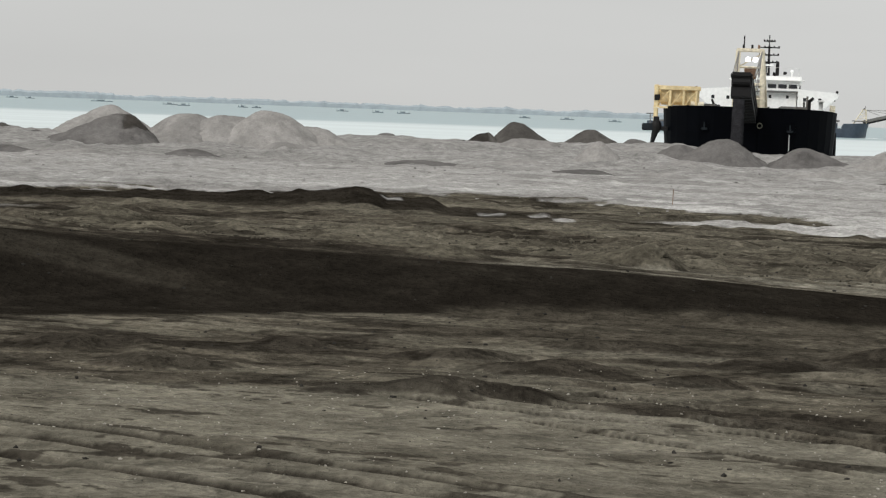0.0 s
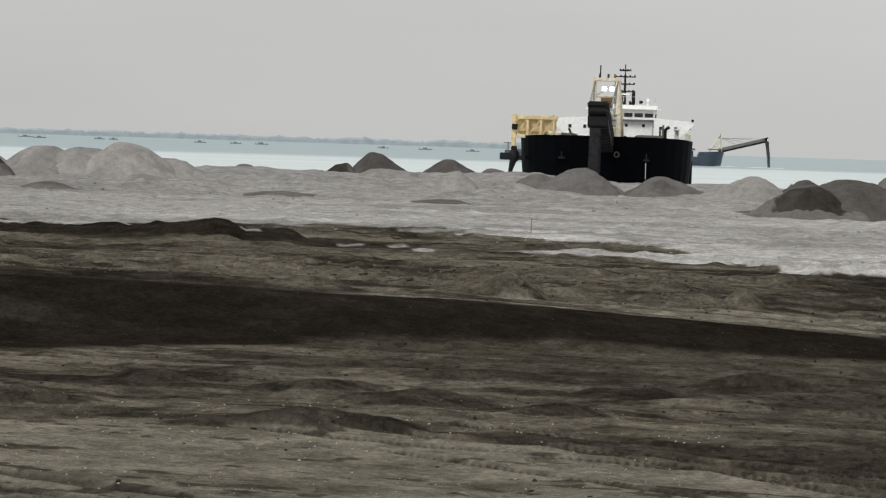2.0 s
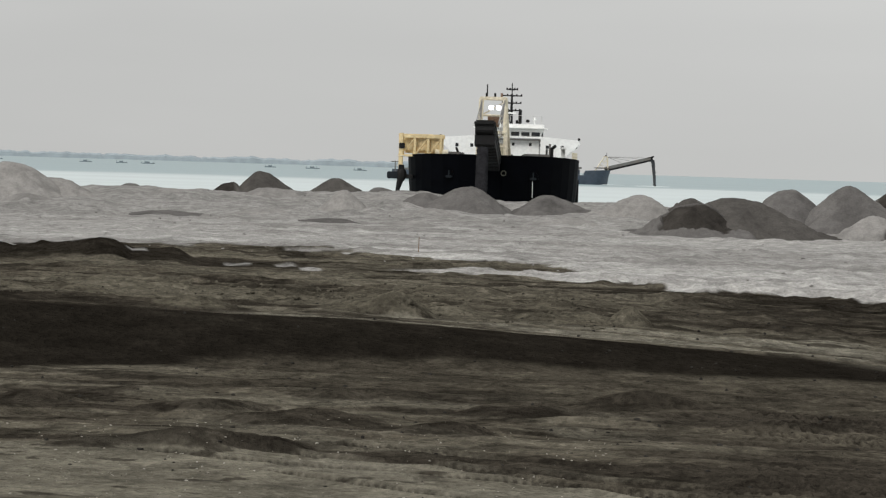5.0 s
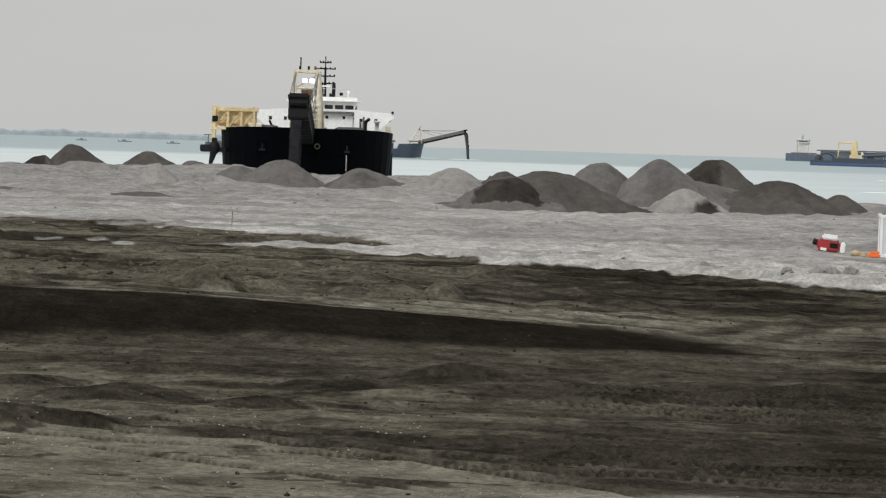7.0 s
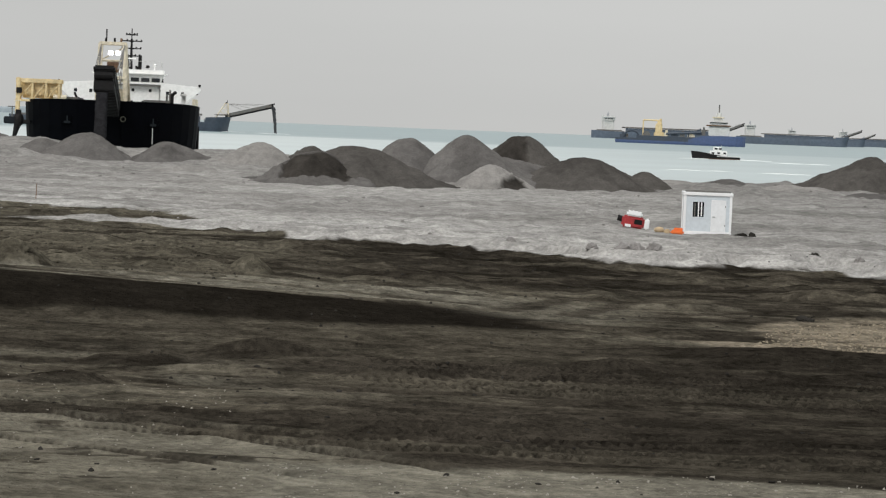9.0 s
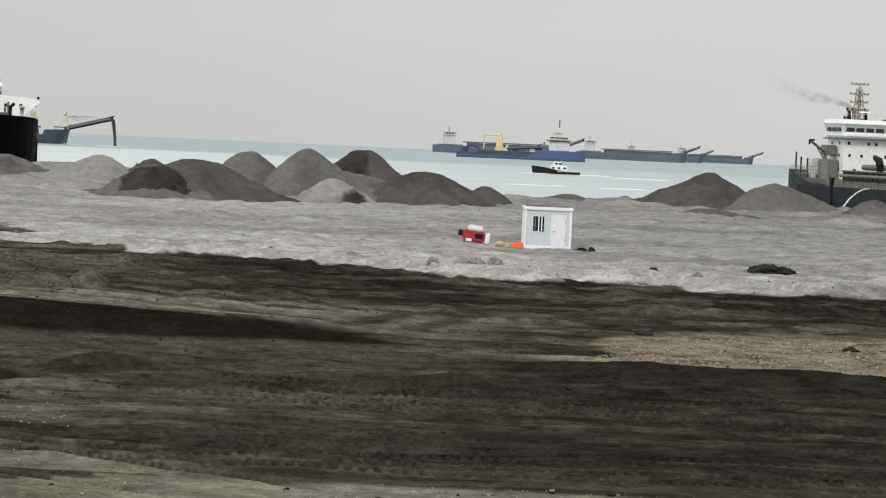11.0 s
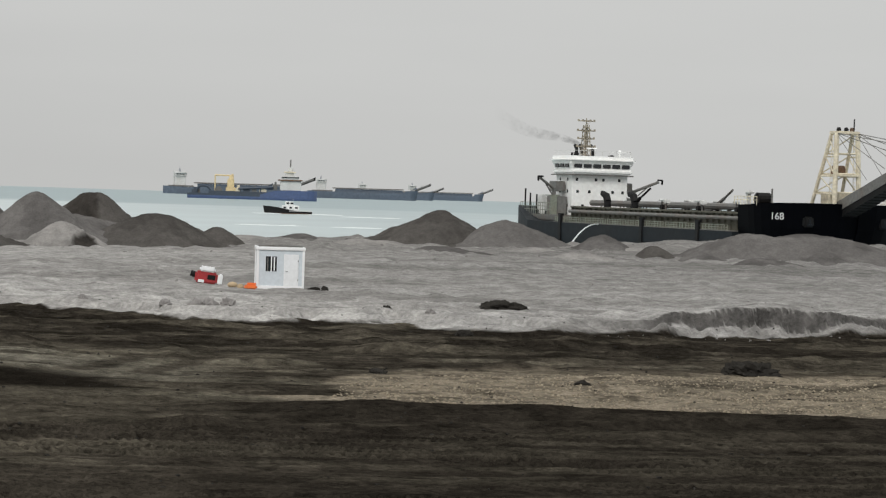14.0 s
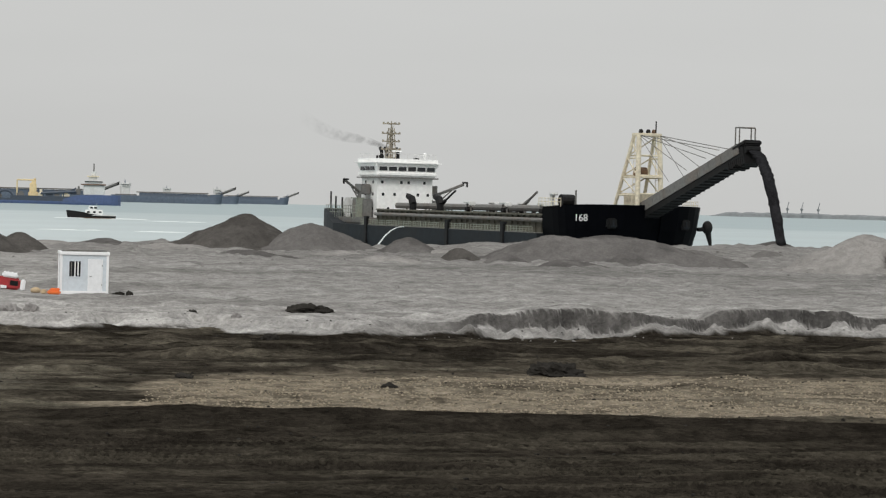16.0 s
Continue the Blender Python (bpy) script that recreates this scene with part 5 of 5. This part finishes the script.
M_SMOKE = bpy.data.materials.new("thin_smoke")
M_SMOKE.use_nodes = True
sn, sl = M_SMOKE.node_tree.nodes, M_SMOKE.node_tree.links
sn.clear()
s_out, s_mix, s_tr, s_df = sn.new("ShaderNodeOutputMaterial"), sn.new("ShaderNodeMixShader"), sn.new("ShaderNodeBsdfTransparent"), sn.new("ShaderNodeBsdfDiffuse")
s_df.inputs["Color"].default_value = (0.07, 0.065, 0.065, 1)
s_at, s_no, s_mr, s_mu = sn.new("ShaderNodeAttribute"), sn.new("ShaderNodeTexNoise"), sn.new("ShaderNodeMapRange"), sn.new("ShaderNodeMath")
s_at.attribute_name, s_mu.operation = "plume", "MULTIPLY"
s_no.inputs["Scale"].default_value, s_no.inputs["Detail"].default_value = 0.7, 5
s_mr.inputs[1].default_value, s_mr.inputs[2].default_value = 0.36, 0.66
s_geo = sn.new("ShaderNodeNewGeometry")
sl.new(s_geo.outputs["Position"], s_no.inputs["Vector"])
sl.new(s_no.outputs[0], s_mr.inputs[0])
sl.new(s_at.outputs["Fac"], s_mu.inputs[0])
sl.new(s_mr.outputs[0], s_mu.inputs[1])
sl.new(s_mu.outputs[0], s_mix.inputs[0])
sl.new(s_tr.outputs[0], s_mix.inputs[1])
sl.new(s_df.outputs[0], s_mix.inputs[2])
sl.new(s_mix.outputs[0], s_out.inputs[0])


def smoke(a, b, rise, r0, r1, dens, label):
    """A drifting plume, lens-shaped across, thin towards its rim and its end."""
    a, b = Vector(a), Vector(b)
    n, k = 40, 12
    vs, fs, ds = [], [], []
    for q in range(n + 1):
        f_ = q / n
        c = a.lerp(b, f_) + Vector((0, 0, rise * math.sin(math.pi * f_) * 0.5 + 0.25 * r1 * math.sin(7 * f_)))
        rr = r0 + (r1 - r0) * f_
        for u in range(k):
            t = 2 * math.pi * u / k
            vs.append((c.x, c.y + 0.5 * rr * math.sin(t), c.z + rr * math.cos(t)))
            ds.append(dens * abs(math.sin(t)) ** 1.5 * min(1, 12 * f_ + 0.3) * (1 - f_) ** 1.1)
    for q in range(n):
        for u in range(k):
            w = (u + 1) % k
            fs.append((q * k + u, q * k + w, (q + 1) * k + w, (q + 1) * k + u))
    me = bpy.data.meshes.new("exhaust_smoke")
    me.from_pydata(vs, [], fs)
    me.attributes.new("plume", "FLOAT", "POINT").data.foreach_set("value", ds)
    for p in me.polygons:
        p.use_smooth = True
    me.materials.append(M_SMOKE)
    return tagged(new("exhaust_smoke", me), label, "smoke", kind="stuff")


smoke((204.5, 383.5, 15.6), (187.0, 386.0, 21.0), -0.6, 0.35, 1.7, 0.42, "thin brown-grey exhaust smoke drifting from the funnel")


# ---- far vessels ----
def dredger(m):
    ship = thing("suction_dredger_ship", m, "distant blue suction dredger, white bridge, yellow gantry", "ship")
    wd_ = lambda x, k: (x, (9.0 if x < -14 else 9.0 * math.sqrt(max(0.004, 1 - ((x + 14) / 14.0) ** 2))) * (0.9, 1.0, 1.0)[k])
    part("hull", loft([-105, -100, -80, -50, -35, -20, -14, -9, -5, -2, 0], lambda x: (-2, 1.5, 3.2 + 5.0 * float(step(-46, -32, x))), wd_), M_BLUE, ship)
    part("sheer_strake", B(-104.9, -46, -9.06, 9.06, 2.4, 4.3, bevel=0.1), M_NAVY, ship)
    part("hopper", B(-88, -40, -7.5, 7.5, 4.0, 6.4, bevel=0.2), M_NAVY, ship)
    house = part("deckhouse", B(-30, -13, -7.5, 7.5, 8.0, 16.0, bevel=0.4), M_HAZEW, ship)
    part("bridge", B(-29, -15, -8.8, 8.8, 17.4, 20.0, bevel=0.4), M_HAZEW, ship)
    part("bridge_windows", B(-29.1, -14.9, -8.9, 8.9, 18.3, 19.2), M_GLASS, house)
    part("deck_edge", B(-32, -12, -9, 9, 16.0, 17.0, bevel=0.2), M_RUST, ship)
    part("lantern_deck", B(-26, -19, -3.2, 3.2, 20.0, 22.6, bevel=0.3), M_HAZEW, ship)
    part("signal_deck", B(-27.5, -17.5, -4.5, 4.5, 22.6, 23.6, bevel=0.2), M_CREAM, ship)
    part("signal_house", B(-24, -20, -2, 2, 23.6, 27.2, bevel=0.3), M_HAZEW, ship)
    for q, (x, w, z0, z1) in enumerate(((-99, 2.5, 4, 9), (-80, 3, 6, 10), (-64, 2, 6, 11.5), (-57, 3, 6, 9.5), (-51, 2, 6, 11), (-44, 3, 6, 10), (-38, 2.5, 8, 12.5), (-34, 1.6, 8, 15))):
        part("deck_gear", box(B(x - w, x + w, -6, -2 - q % 3, z0, z0 + 0.6 * (z1 - z0), bevel=0.3), x - 0.4 * w, x + 0.6 * w, -5, -3, z0, z1, bevel=0.2), (M_NAVY, M_GREY, M_CREAM)[q % 3], ship)
    part("mast", bar(R((-22, 0, 24), (-22, 0, 33.5), 0.6, 6), (-22, -3, 30), (-22, 3, 30), 0.3, 5), M_GREY, ship)
    gan = part("gantry", box(box(B(-74, -66, -5, 5, 6.0, 9.5, bevel=0.5), -73, -67.5, -4, 4, 9, 16.5, bevel=0.6), -71.5, -68, -2.5, 2.5, 16, 19.5, bevel=0.4), M_YELLOW, ship, "yellow lifting gantry")
    part("gantry_beam", R((-83, 0, 19.0), (-68, 0, 19.0), 0.6, 6), M_YELLOW, gan)
    part("gantry_leg", R((-83, 0, 5), (-83, 0, 19.0), 0.6, 6), M_YELLOW, gan)
    part("gantry_leg", R((-69, 0, 15), (-69, 0, 20.5), 0.9, 6), M_YELLOW, gan)
    bm = bmesh.new()
    for q in range(12):
        t0, t1 = math.pi * q / 12, math.pi * (q + 1) / 12
        bar(bm, (-92 + 6 * math.cos(t0), -6, 5 + 5.2 * math.sin(t0)), (-92 + 6 * math.cos(t1), -6, 5 + 5.2 * math.sin(t1)), 0.9, 6)
    part("suction_pipe_bow", bm, M_NAVY, ship)
    part("pipe", R((-64, -6.5, 8.5), (-36, -6.5, 10.5), 0.9, 8), M_NAVY, ship)
    part("pipe_stand", R((-62, -6.5, 4), (-62, -6.5, 8.5), 0.6, 6), M_NAVY, ship)
    part("pipe_stand", R((-46, -6.5, 4), (-46, -6.5, 9.5), 0.6, 6), M_NAVY, ship)
    part("crane_boom", R((-50, 4, 5), (-36, 4, 13.5), 0.5, 6), M_NAVY, ship)
    part("winch", B(-100, -95, -5, 5, 4, 7.5, bevel=0.4), M_GREY, ship)
    return ship


dredger(place(21.75, 2000, SEA, 111))


def launch(m):
    boat = thing("pilot_launch", m, "black-hulled launch with white cabin under way", "boat")
    wd_ = lambda x, k: (x + (0, 0.5, 1.0)[k] * float(step(-6, 0, x)), (2.1 if x < -7 else 2.1 * math.sqrt(max(0.003, 1 - ((x + 7) / 7.0) ** 2))) * (0.75, 0.95, 1.0)[k])
    part("hull", loft([-16, -14, -10, -7, -4.5, -2.5, -1, 0], lambda x: (-0.8, 0.3, 1.1 + 1.6 * float(step(-12, 0, x))), wd_), M_DARKST, boat)
    part("bottom_paint", B(-15.6, -3.5, -2.06, 2.06, -0.2, 0.25, bevel=0.05), M_RUST, boat)
    part("rubbing_strake", B(-16.1, -8, -2.2, 2.2, 0.95, 1.2, bevel=0.05), M_HAZEW, boat)
    cab = part("cabin", B(-11.5, -5.5, -1.5, 1.5, 1.2, 3.0, bevel=0.2), M_WHITE, boat)
    part("wheelhouse", B(-9.5, -6.6, -1.3, 1.3, 3.0, 4.3, bevel=0.2), M_WHITE, boat)
    for x in (-9.0, -7.6):
        for s in (-1, 1):
            part("window", B(x - 0.5, x + 0.5, s * 1.31 - 0.05, s * 1.31 + 0.05, 3.4, 4.0), M_GLASS, cab)
    for x in (-10.6, -8.6, -6.6):
        for s in (-1, 1):
            part("window", B(x - 0.45, x + 0.45, s * 1.51 - 0.05, s * 1.51 + 0.05, 1.9, 2.5), M_GLASS, cab)
    part("mast", bar(R((-9.4, 0, 3.0), (-9.4, 0, 5.2), 0.06, 5), (-9.4, -0.6, 4.8), (-9.4, 0.6, 4.8), 0.05, 5), M_HAZEW, boat)
    return boat


launch(place(20.57, 850, SEA, -69))


def foam(az0, az1, r, depth, seed, label, count=40):
    """A streak of broken white water lying on the sea."""
    bm = bmesh.new()
    rng = random.Random(seed)
    for q in range(count):
        a = radians(az0 + (az1 - az0) * rng.random() ** 1.4)
        c = Vector((math.sin(a) * (r + rng.uniform(-depth, depth)), math.cos(a) * (r + rng.uniform(-depth, depth)), SEA + 0.02))
        ball(bm, c, 1.0, rng.uniform(1.5, 5.0), rng.uniform(0.5, 1.6), rng.uniform(0.05, 0.22), 8)
    return tagged(part("foam_streak", bm, M_FOAM), label, "foam", kind="stuff")


foam(21.62, 22.0, 850, 7, 2, "white wake behind a launch", 26)
foam(20.5, 20.8, 847, 2, 4, "white bow wave of a launch", 16)
foam(22.5, 23.4, 800, 6, 6, "faint line of foam on the sea", 16)
foam(20.2, 23.0, 560, 4, 8, "faint line of foam on the sea", 9)
foam(9.2, 9.9, 1316, 6, 10, "white water below a distant ship")
foam(10.5, 11.0, 1298, 8, 12, "splash where falling sand meets the sea")
foam(9.0, 9.5, 420, 5, 14, "white water along a moored hull")


def fish_pen(m, n, seed):
    pen = thing("fish_pen", m, "dark bamboo fish pen standing in the bay", "fish pen", "fish pens in the bay")
    rng = random.Random(seed)
    n *= 0.72
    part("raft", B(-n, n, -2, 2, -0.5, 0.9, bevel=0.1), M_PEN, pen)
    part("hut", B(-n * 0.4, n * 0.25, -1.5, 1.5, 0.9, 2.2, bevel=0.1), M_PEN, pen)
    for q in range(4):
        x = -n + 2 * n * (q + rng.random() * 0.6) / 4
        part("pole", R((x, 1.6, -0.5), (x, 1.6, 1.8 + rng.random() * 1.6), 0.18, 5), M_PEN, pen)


for n_, (a, r_, w) in enumerate(((-10.1, 3270, 11), (-9.69, 3160, 8), (-8.05, 2940, 18), (-6.48, 2700, 11), (-6.16, 2490, 9), (-4.79, 2650, 8), (-4.47, 2630, 7), (-2.47, 2560, 9), (-1.64, 2530, 8), (-1.04, 2560, 10), (1.8, 2560, 8), (2.79, 2530, 10), (3.9, 2380, 9))):
    fish_pen(place(a, r_, SEA, a + 90), w, n_)


def quay_crane(m):
    c = thing("harbour_crane", m, "distant hazy harbour crane", "crane", "cranes on the breakwater")
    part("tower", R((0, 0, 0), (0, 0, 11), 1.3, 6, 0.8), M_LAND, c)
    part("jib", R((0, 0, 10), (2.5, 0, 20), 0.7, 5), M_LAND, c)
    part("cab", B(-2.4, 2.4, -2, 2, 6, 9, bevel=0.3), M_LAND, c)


for a in (36.92, 37.27, 37.6, 37.98):
    quay_crane(place(a, 4290, 6.0, a + 90))


# ---- the cabin and the things beside it ----
def site_cabin(m):
    cab = thing("site_cabin", m, "white portable site cabin with one window and a door", "cabin")
    w, d, h = 3.14, 3.0, 2.7
    part("base_frame", B(0, w, 0, d, -0.15, 0.16, bevel=0.02), M_HUTF, cab)
    part("roof", B(-0.05, w + 0.05, -0.05, d + 0.05, h - 0.22, h, bevel=0.03), M_HUTF, cab, "white steel roof rim")
    for x in (0.0, w - 0.16):
        for y in (0.0, d - 0.16):
            part("corner_post", B(x, x + 0.16, y, y + 0.16, 0.16, h - 0.22, bevel=0.02), M_HUTF, cab)
    # front wall in panels round the window and the door
    for x0, x1, z0, z1 in ((0.16, 0.54, 0.16, 2.48), (0.54, 1.38, 0.16, 1.04), (0.54, 1.38, 2.12, 2.48), (1.38, 1.81, 0.16, 2.48), (1.81, 2.72, 2.2, 2.48), (2.72, 2.98, 0.16, 2.48)):
        part("wall_panel", B(x0, x1, 0.05, 0.12, z0, z1), M_HUTW, cab, "pale blue-grey insulated panel")
    for x in (0.05, w - 0.12):
        for q in range(3):
            y0 = 0.16 + q * 0.893
            part("wall_panel", B(x, x + 0.07, y0, y0 + 0.885, 0.16, h - 0.22), M_HUT, cab)
    part("wall_panel", B(0.16, w - 0.16, d - 0.12, d - 0.05, 0.16, h - 0.22), M_HUT, cab)
    win = part("window", box(box(box(B(0.54, 1.38, 0.03, 0.11, 1.04, 1.09), 0.54, 1.38, 0.03, 0.11, 2.07, 2.12), 0.54, 0.6, 0.03, 0.11, 1.09, 2.07), 1.32, 1.38, 0.03, 0.11, 1.09, 2.07), M_HUTW, cab)
    part("pane", B(0.6, 0.95, 0.075, 0.085, 1.09, 2.07), M_GLASS, win)
    part("pane", B(0.98, 1.32, 0.085, 0.095, 1.09, 2.07), M_GLASS, win)
    part("mullion", B(0.93, 1.0, 0.04, 0.1, 1.09, 2.07), M_HUTF, win)
    part("curtain", B(1.12, 1.2, 0.05, 0.07, 1.15, 2.05), M_HUTF, win)
    part("curtain", B(0.7, 0.76, 0.05, 0.07, 1.1, 2.0), M_GREY, win)
    door = part("door", B(1.83, 2.70, 0.02, 0.08, 0.17, 2.18, bevel=0.012), M_HUT, cab, "white flush door")
    part("handle", bar(R((1.93, -0.02, 1.12), (1.93, 0.03, 1.12), 0.03, 8), (1.93, -0.03, 1.12), (2.05, -0.03, 1.12), 0.018, 6), M_GREY, door)
    part("hinge", B(2.69, 2.73, 0.0, 0.03, 0.5, 0.62), M_GREY, door)
    part("hinge", B(2.69, 2.73, 0.0, 0.03, 1.75, 1.87), M_GREY, door)
    part("door_frame", box(box(B(1.79, 1.83, 0.02, 0.1, 0.16, 2.22), 2.7, 2.74, 0.02, 0.1, 0.16, 2.22), 1.83, 2.7, 0.02, 0.1, 2.18, 2.22), M_HUTF, cab)
    part("roof_sheet", B(0.12, w - 0.12, 0.12, d - 0.12, h - 0.01, h + 0.07, bevel=0.02), M_GREY, cab, "grey roof sheet")
    part("roof_gutter", B(0.1, w - 0.1, 0.3, 0.4, h + 0.06, h + 0.11), M_GREY, cab)
    return cab


def on_ground(az, r, dz=0.0):
    x, y = r * math.sin(radians(az)), r * math.cos(radians(az))
    return x, y, ground_z(x, y) + dz


gx_, gy_, gz_ = on_ground(20.395, 160.0)
site_cabin(pose(gx_, gy_, 0.02, 0, 0, -18))
x, y, z = on_ground(19.25, 162.0)
tank = thing("red_generator", pose(x, y, z - 0.05, 0, 7, -20), "red and white machine case standing tilted on pale sand", "machine")
part("body", B(-0.85, 0.65, -0.4, 0.4, 0.02, 0.8, bevel=0.12), M_RED, tank)
part("lid", B(-0.6, 0.45, -0.42, 0.42, 0.78, 1.12, bevel=0.1), M_HUTF, tank, "white lid")
part("end_cap", B(0.66, 0.98, -0.38, 0.38, 0.02, 0.76, bevel=0.08), M_HUTF, tank)
part("nozzle", R((-1.15, 0, 0.55), (-0.8, 0, 0.5), 0.2, 8), M_DARKST, tank)
part("front_panel", B(-0.6, -0.2, -0.43, -0.4, 0.05, 0.24, bevel=0.01), M_HUTF, tank)
part("grille", B(-0.02, 0.5, -0.425, -0.4, 0.3, 0.62, bevel=0.01), M_DARKST, tank)
for k_ in range(4):
    part("lid_rib", B(-0.5 + 0.26 * k_, -0.42 + 0.26 * k_, -0.44, 0.44, 1.0, 1.15, bevel=0.02), M_HUTF, tank)
x, y, z = on_ground(19.85, 160.0)
sack = ball(bmesh.new(), (0, 0, 0.16), 0.3, 1.2, 0.8, 0.7, 12)
ob = part("sand_sack", sack, M_TAN, smooth=True)
ob.matrix_world = pose(x, y, z)
tagged(ob, "buff sack slumped on the pale sand", "sack")
x, y, z = on_ground(20.27, 158.5)
bar_ = thing("orange_barrier", pose(x, y, z, 0, 0, -25), "bright orange plastic barrier lying on pale sand", "barrier")
part("body", B(-0.42, 0.42, -0.25, 0.25, -0.02, 0.26, bevel=0.08), M_ORANGE, bar_)
part("ridge", B(-0.25, 0.38, -0.12, 0.12, 0.24, 0.4, bevel=0.05), M_ORANGE, bar_)
part("foot", B(-0.85, -0.45, -0.25, 0.2, -0.02, 0.3, bevel=0.08), M_TAN, bar_)


def clod_heap(az, r, w, h, seed, label, mat=None):
    """A ragged lump of tipped soil."""
    x, y, z = on_ground(az, r)
    bm = bmesh.new()
    bmesh.ops.create_icosphere(bm, subdivisions=4, radius=1)
    for v in bm.verts:
        d = noise.fractal(v.co * 1.9 + Vector((seed * 7.1, 0, 0)), 0.8, 2.0, 5)
        k = 1 + 0.36 * d
        v.co = Vector((v.co.x * w / 2 * k, v.co.y * w / 2.6 * k, max(v.co.z, -0.15) * h * (k + 0.35 * noise.noise(v.co * 5))))
    ob = part("soil_clump", bm, mat or M_CLOD, smooth=False)
    ob.matrix_world = pose(x, y, z - 0.04, 0, 0, -az)
    return tagged(ob, label, "soil clump", "clumps of soil")


for a in ((26.18, 136, 2.3, 0.40, 1, "black clump of tipped soil on pale sand"), (32.0, 92.5, 2.1, 0.5, 2, "dark soil clump at the edge of the stony strip"), (25.3, 112.5, 0.9, 0.3, 3, "dark clod on the edge of the pale sand"), (21.75, 159.2, 0.9, 0.22, 4, "black debris beside the cabin"),
          (22.0, 158.8, 0.5, 0.3, 14, "black bundle beside the cabin"), (20.45, 139, 0.28, 0.16, 5, "small dark clod on pale sand"), (23.46, 122, 0.5, 0.2, 6, "small dark clod on pale sand"), (28.1, 84.5, 0.6, 0.17, 7, "small dark clod on the stony strip"), (23.3, 87, 0.7, 0.2, 8, "small dark clod by the stony strip")):
    clod_heap(*a)
for q, (a, r_, w_, h_) in enumerate(((19.2, 120.3, 1.4, 0.42), (19.75, 119.9, 0.8, 0.34), (18.3, 121.0, 0.6, 0.26), (16.4, 126.5, 0.5, 0.24), (24.5, 119.8, 0.5, 0.25))):
    clod_heap(a, r_, w_, h_, 31 + q, "pale lump of sand on the edge of the fill", M_HEAP["light"])
x, y, z = on_ground(5.32, 172)
ob = part("marker_stake", R((0, 0, -0.1), (0.03, 0, 1.0), 0.03, 6), M_RUST)
ob.matrix_world = pose(x, y, z)
tagged(ob, "thin dark survey stake standing in pale sand", "stake")


# ---- loose stones and clods, far too many to count ----
def scatter(name, n, az0, az1, r0, r1, s0, s1, mat, label, seed, keep=None, sink=0.25, power=1.0):
    rng = np.random.default_rng(seed)
    az = np.radians(rng.uniform(az0, az1, n))
    r = r0 + (r1 - r0) * rng.random(n) ** power
    x, y = r * np.sin(az), r * np.cos(az)
    if keep:
        ok = keep(x, y, r, np.degrees(az))
        x, y = x[ok], y[ok]
    z = relief(x, y)[0]
    s = s0 + (s1 - s0) * rng.random(len(x)) ** 3
    ico = np.array([(0, 0, 1), (0.89, 0, 0.45), (0.28, 0.85, 0.45), (-0.72, 0.53, 0.45), (-0.72, -0.53, 0.45), (0.28, -0.85, 0.45), (0.9, 0.4, -0.4), (-0.3, 0.9, -0.4), (-1, 0, -0.4), (-0.3, -0.9, -0.4), (0.8, -0.6, -0.4)])
    tri = [(0, 1, 2), (0, 2, 3), (0, 3, 4), (0, 4, 5), (0, 5, 1), (1, 6, 2), (2, 7, 3), (3, 8, 4), (4, 9, 5), (5, 10, 1), (1, 10, 6), (2, 6, 7), (3, 7, 8), (4, 8, 9), (5, 9, 10)]
    v = ico[None] * (rng.uniform(0.6, 1.35, (len(x), 11, 1))) * (s[:, None, None] * rng.uniform(0.6, 1.2, (len(x), 1, 3)))
    v[:, :, 2] *= 0.75
    v += np.stack([x, y, z + s * (0.4 - sink)], 1)[:, None]
    f = (np.array(tri)[None] + 11 * np.arange(len(x))[:, None, None]).reshape(-1, 3)
    me = bpy.data.meshes.new(name)
    me.from_pydata(v.reshape(-1, 3).tolist(), [], f.tolist())
    me.materials.append(mat)
    return tagged(new(name, me), label, name.replace("_", " "), kind="stuff")


scatter("pale_pebbles", 1000, -13, 10, 38, 60, 0.008, 0.036, M_STONE, "pale pebbles and shells strewn on brown sand", 5, power=0.8)
scatter("pale_pebbles", 1500, 10, 43, 38, 46, 0.012, 0.042, M_STONE, "pale pebbles on the near sand", 6)
scatter("strip_stones", 15000, 20.5, 43, 73.0, 97, 0.018, 0.07, paint("buff_stone", (0.29, 0.245, 0.175), 0.9, stain=0.6, scale=2), "buff stones and shell on the stony strip", 7, lambda x, y, r, az: (az - 0.06 * (r - 76) > 22.2) & (r > np.interp(az, [20, 29, 40], [74.3, 73.4, 77.6])) & (r < np.interp(az, [21, 25, 29, 40], [83, 89, 92, 97]) - 2.5))
scatter("dark_clods", 3600, -13, 43, 40, 128, 0.012, 0.075, M_CLOD, "dark crumbs of soil on the churned ground", 8, power=0.7)
scatter("scarp_crumbs", 900, 28, 43, 112, 139, 0.02, 0.09, M_HEAP["light"], "pale crumbs fallen at the foot of the sand scarp", 21, lambda x, y, r, az: np.abs(r - np.interp(az, [25, 28, 32, 36, 40, 46], [118.5, 114.5, 117, 122, 130, 138]) + 0.2) < 0.9)
scatter("sand_lumps", 1300, -13, 43, 114, 262, 0.04, 0.17, M_HEAP["light"], "lumps of pale sand on the fill", 9, lambda x, y, r, az: r > np.interp(az, [-14, -4, 5, 10, 17, 25, 32, 40, 46], [176, 172, 156, 137, 128, 120, 119, 132, 140]), power=0.8)
scatter("sand_lumps", 420, -13, 43, 230, 312, 0.06, 0.22, M_HEAP["mid"], "clods of grey sand between the heaps", 10)
scatter("soil_lumps", 1600, -13, 10, 86, 126, 0.04, 0.16, M_BROWN, "brown lumps on dug-over ground", 12)
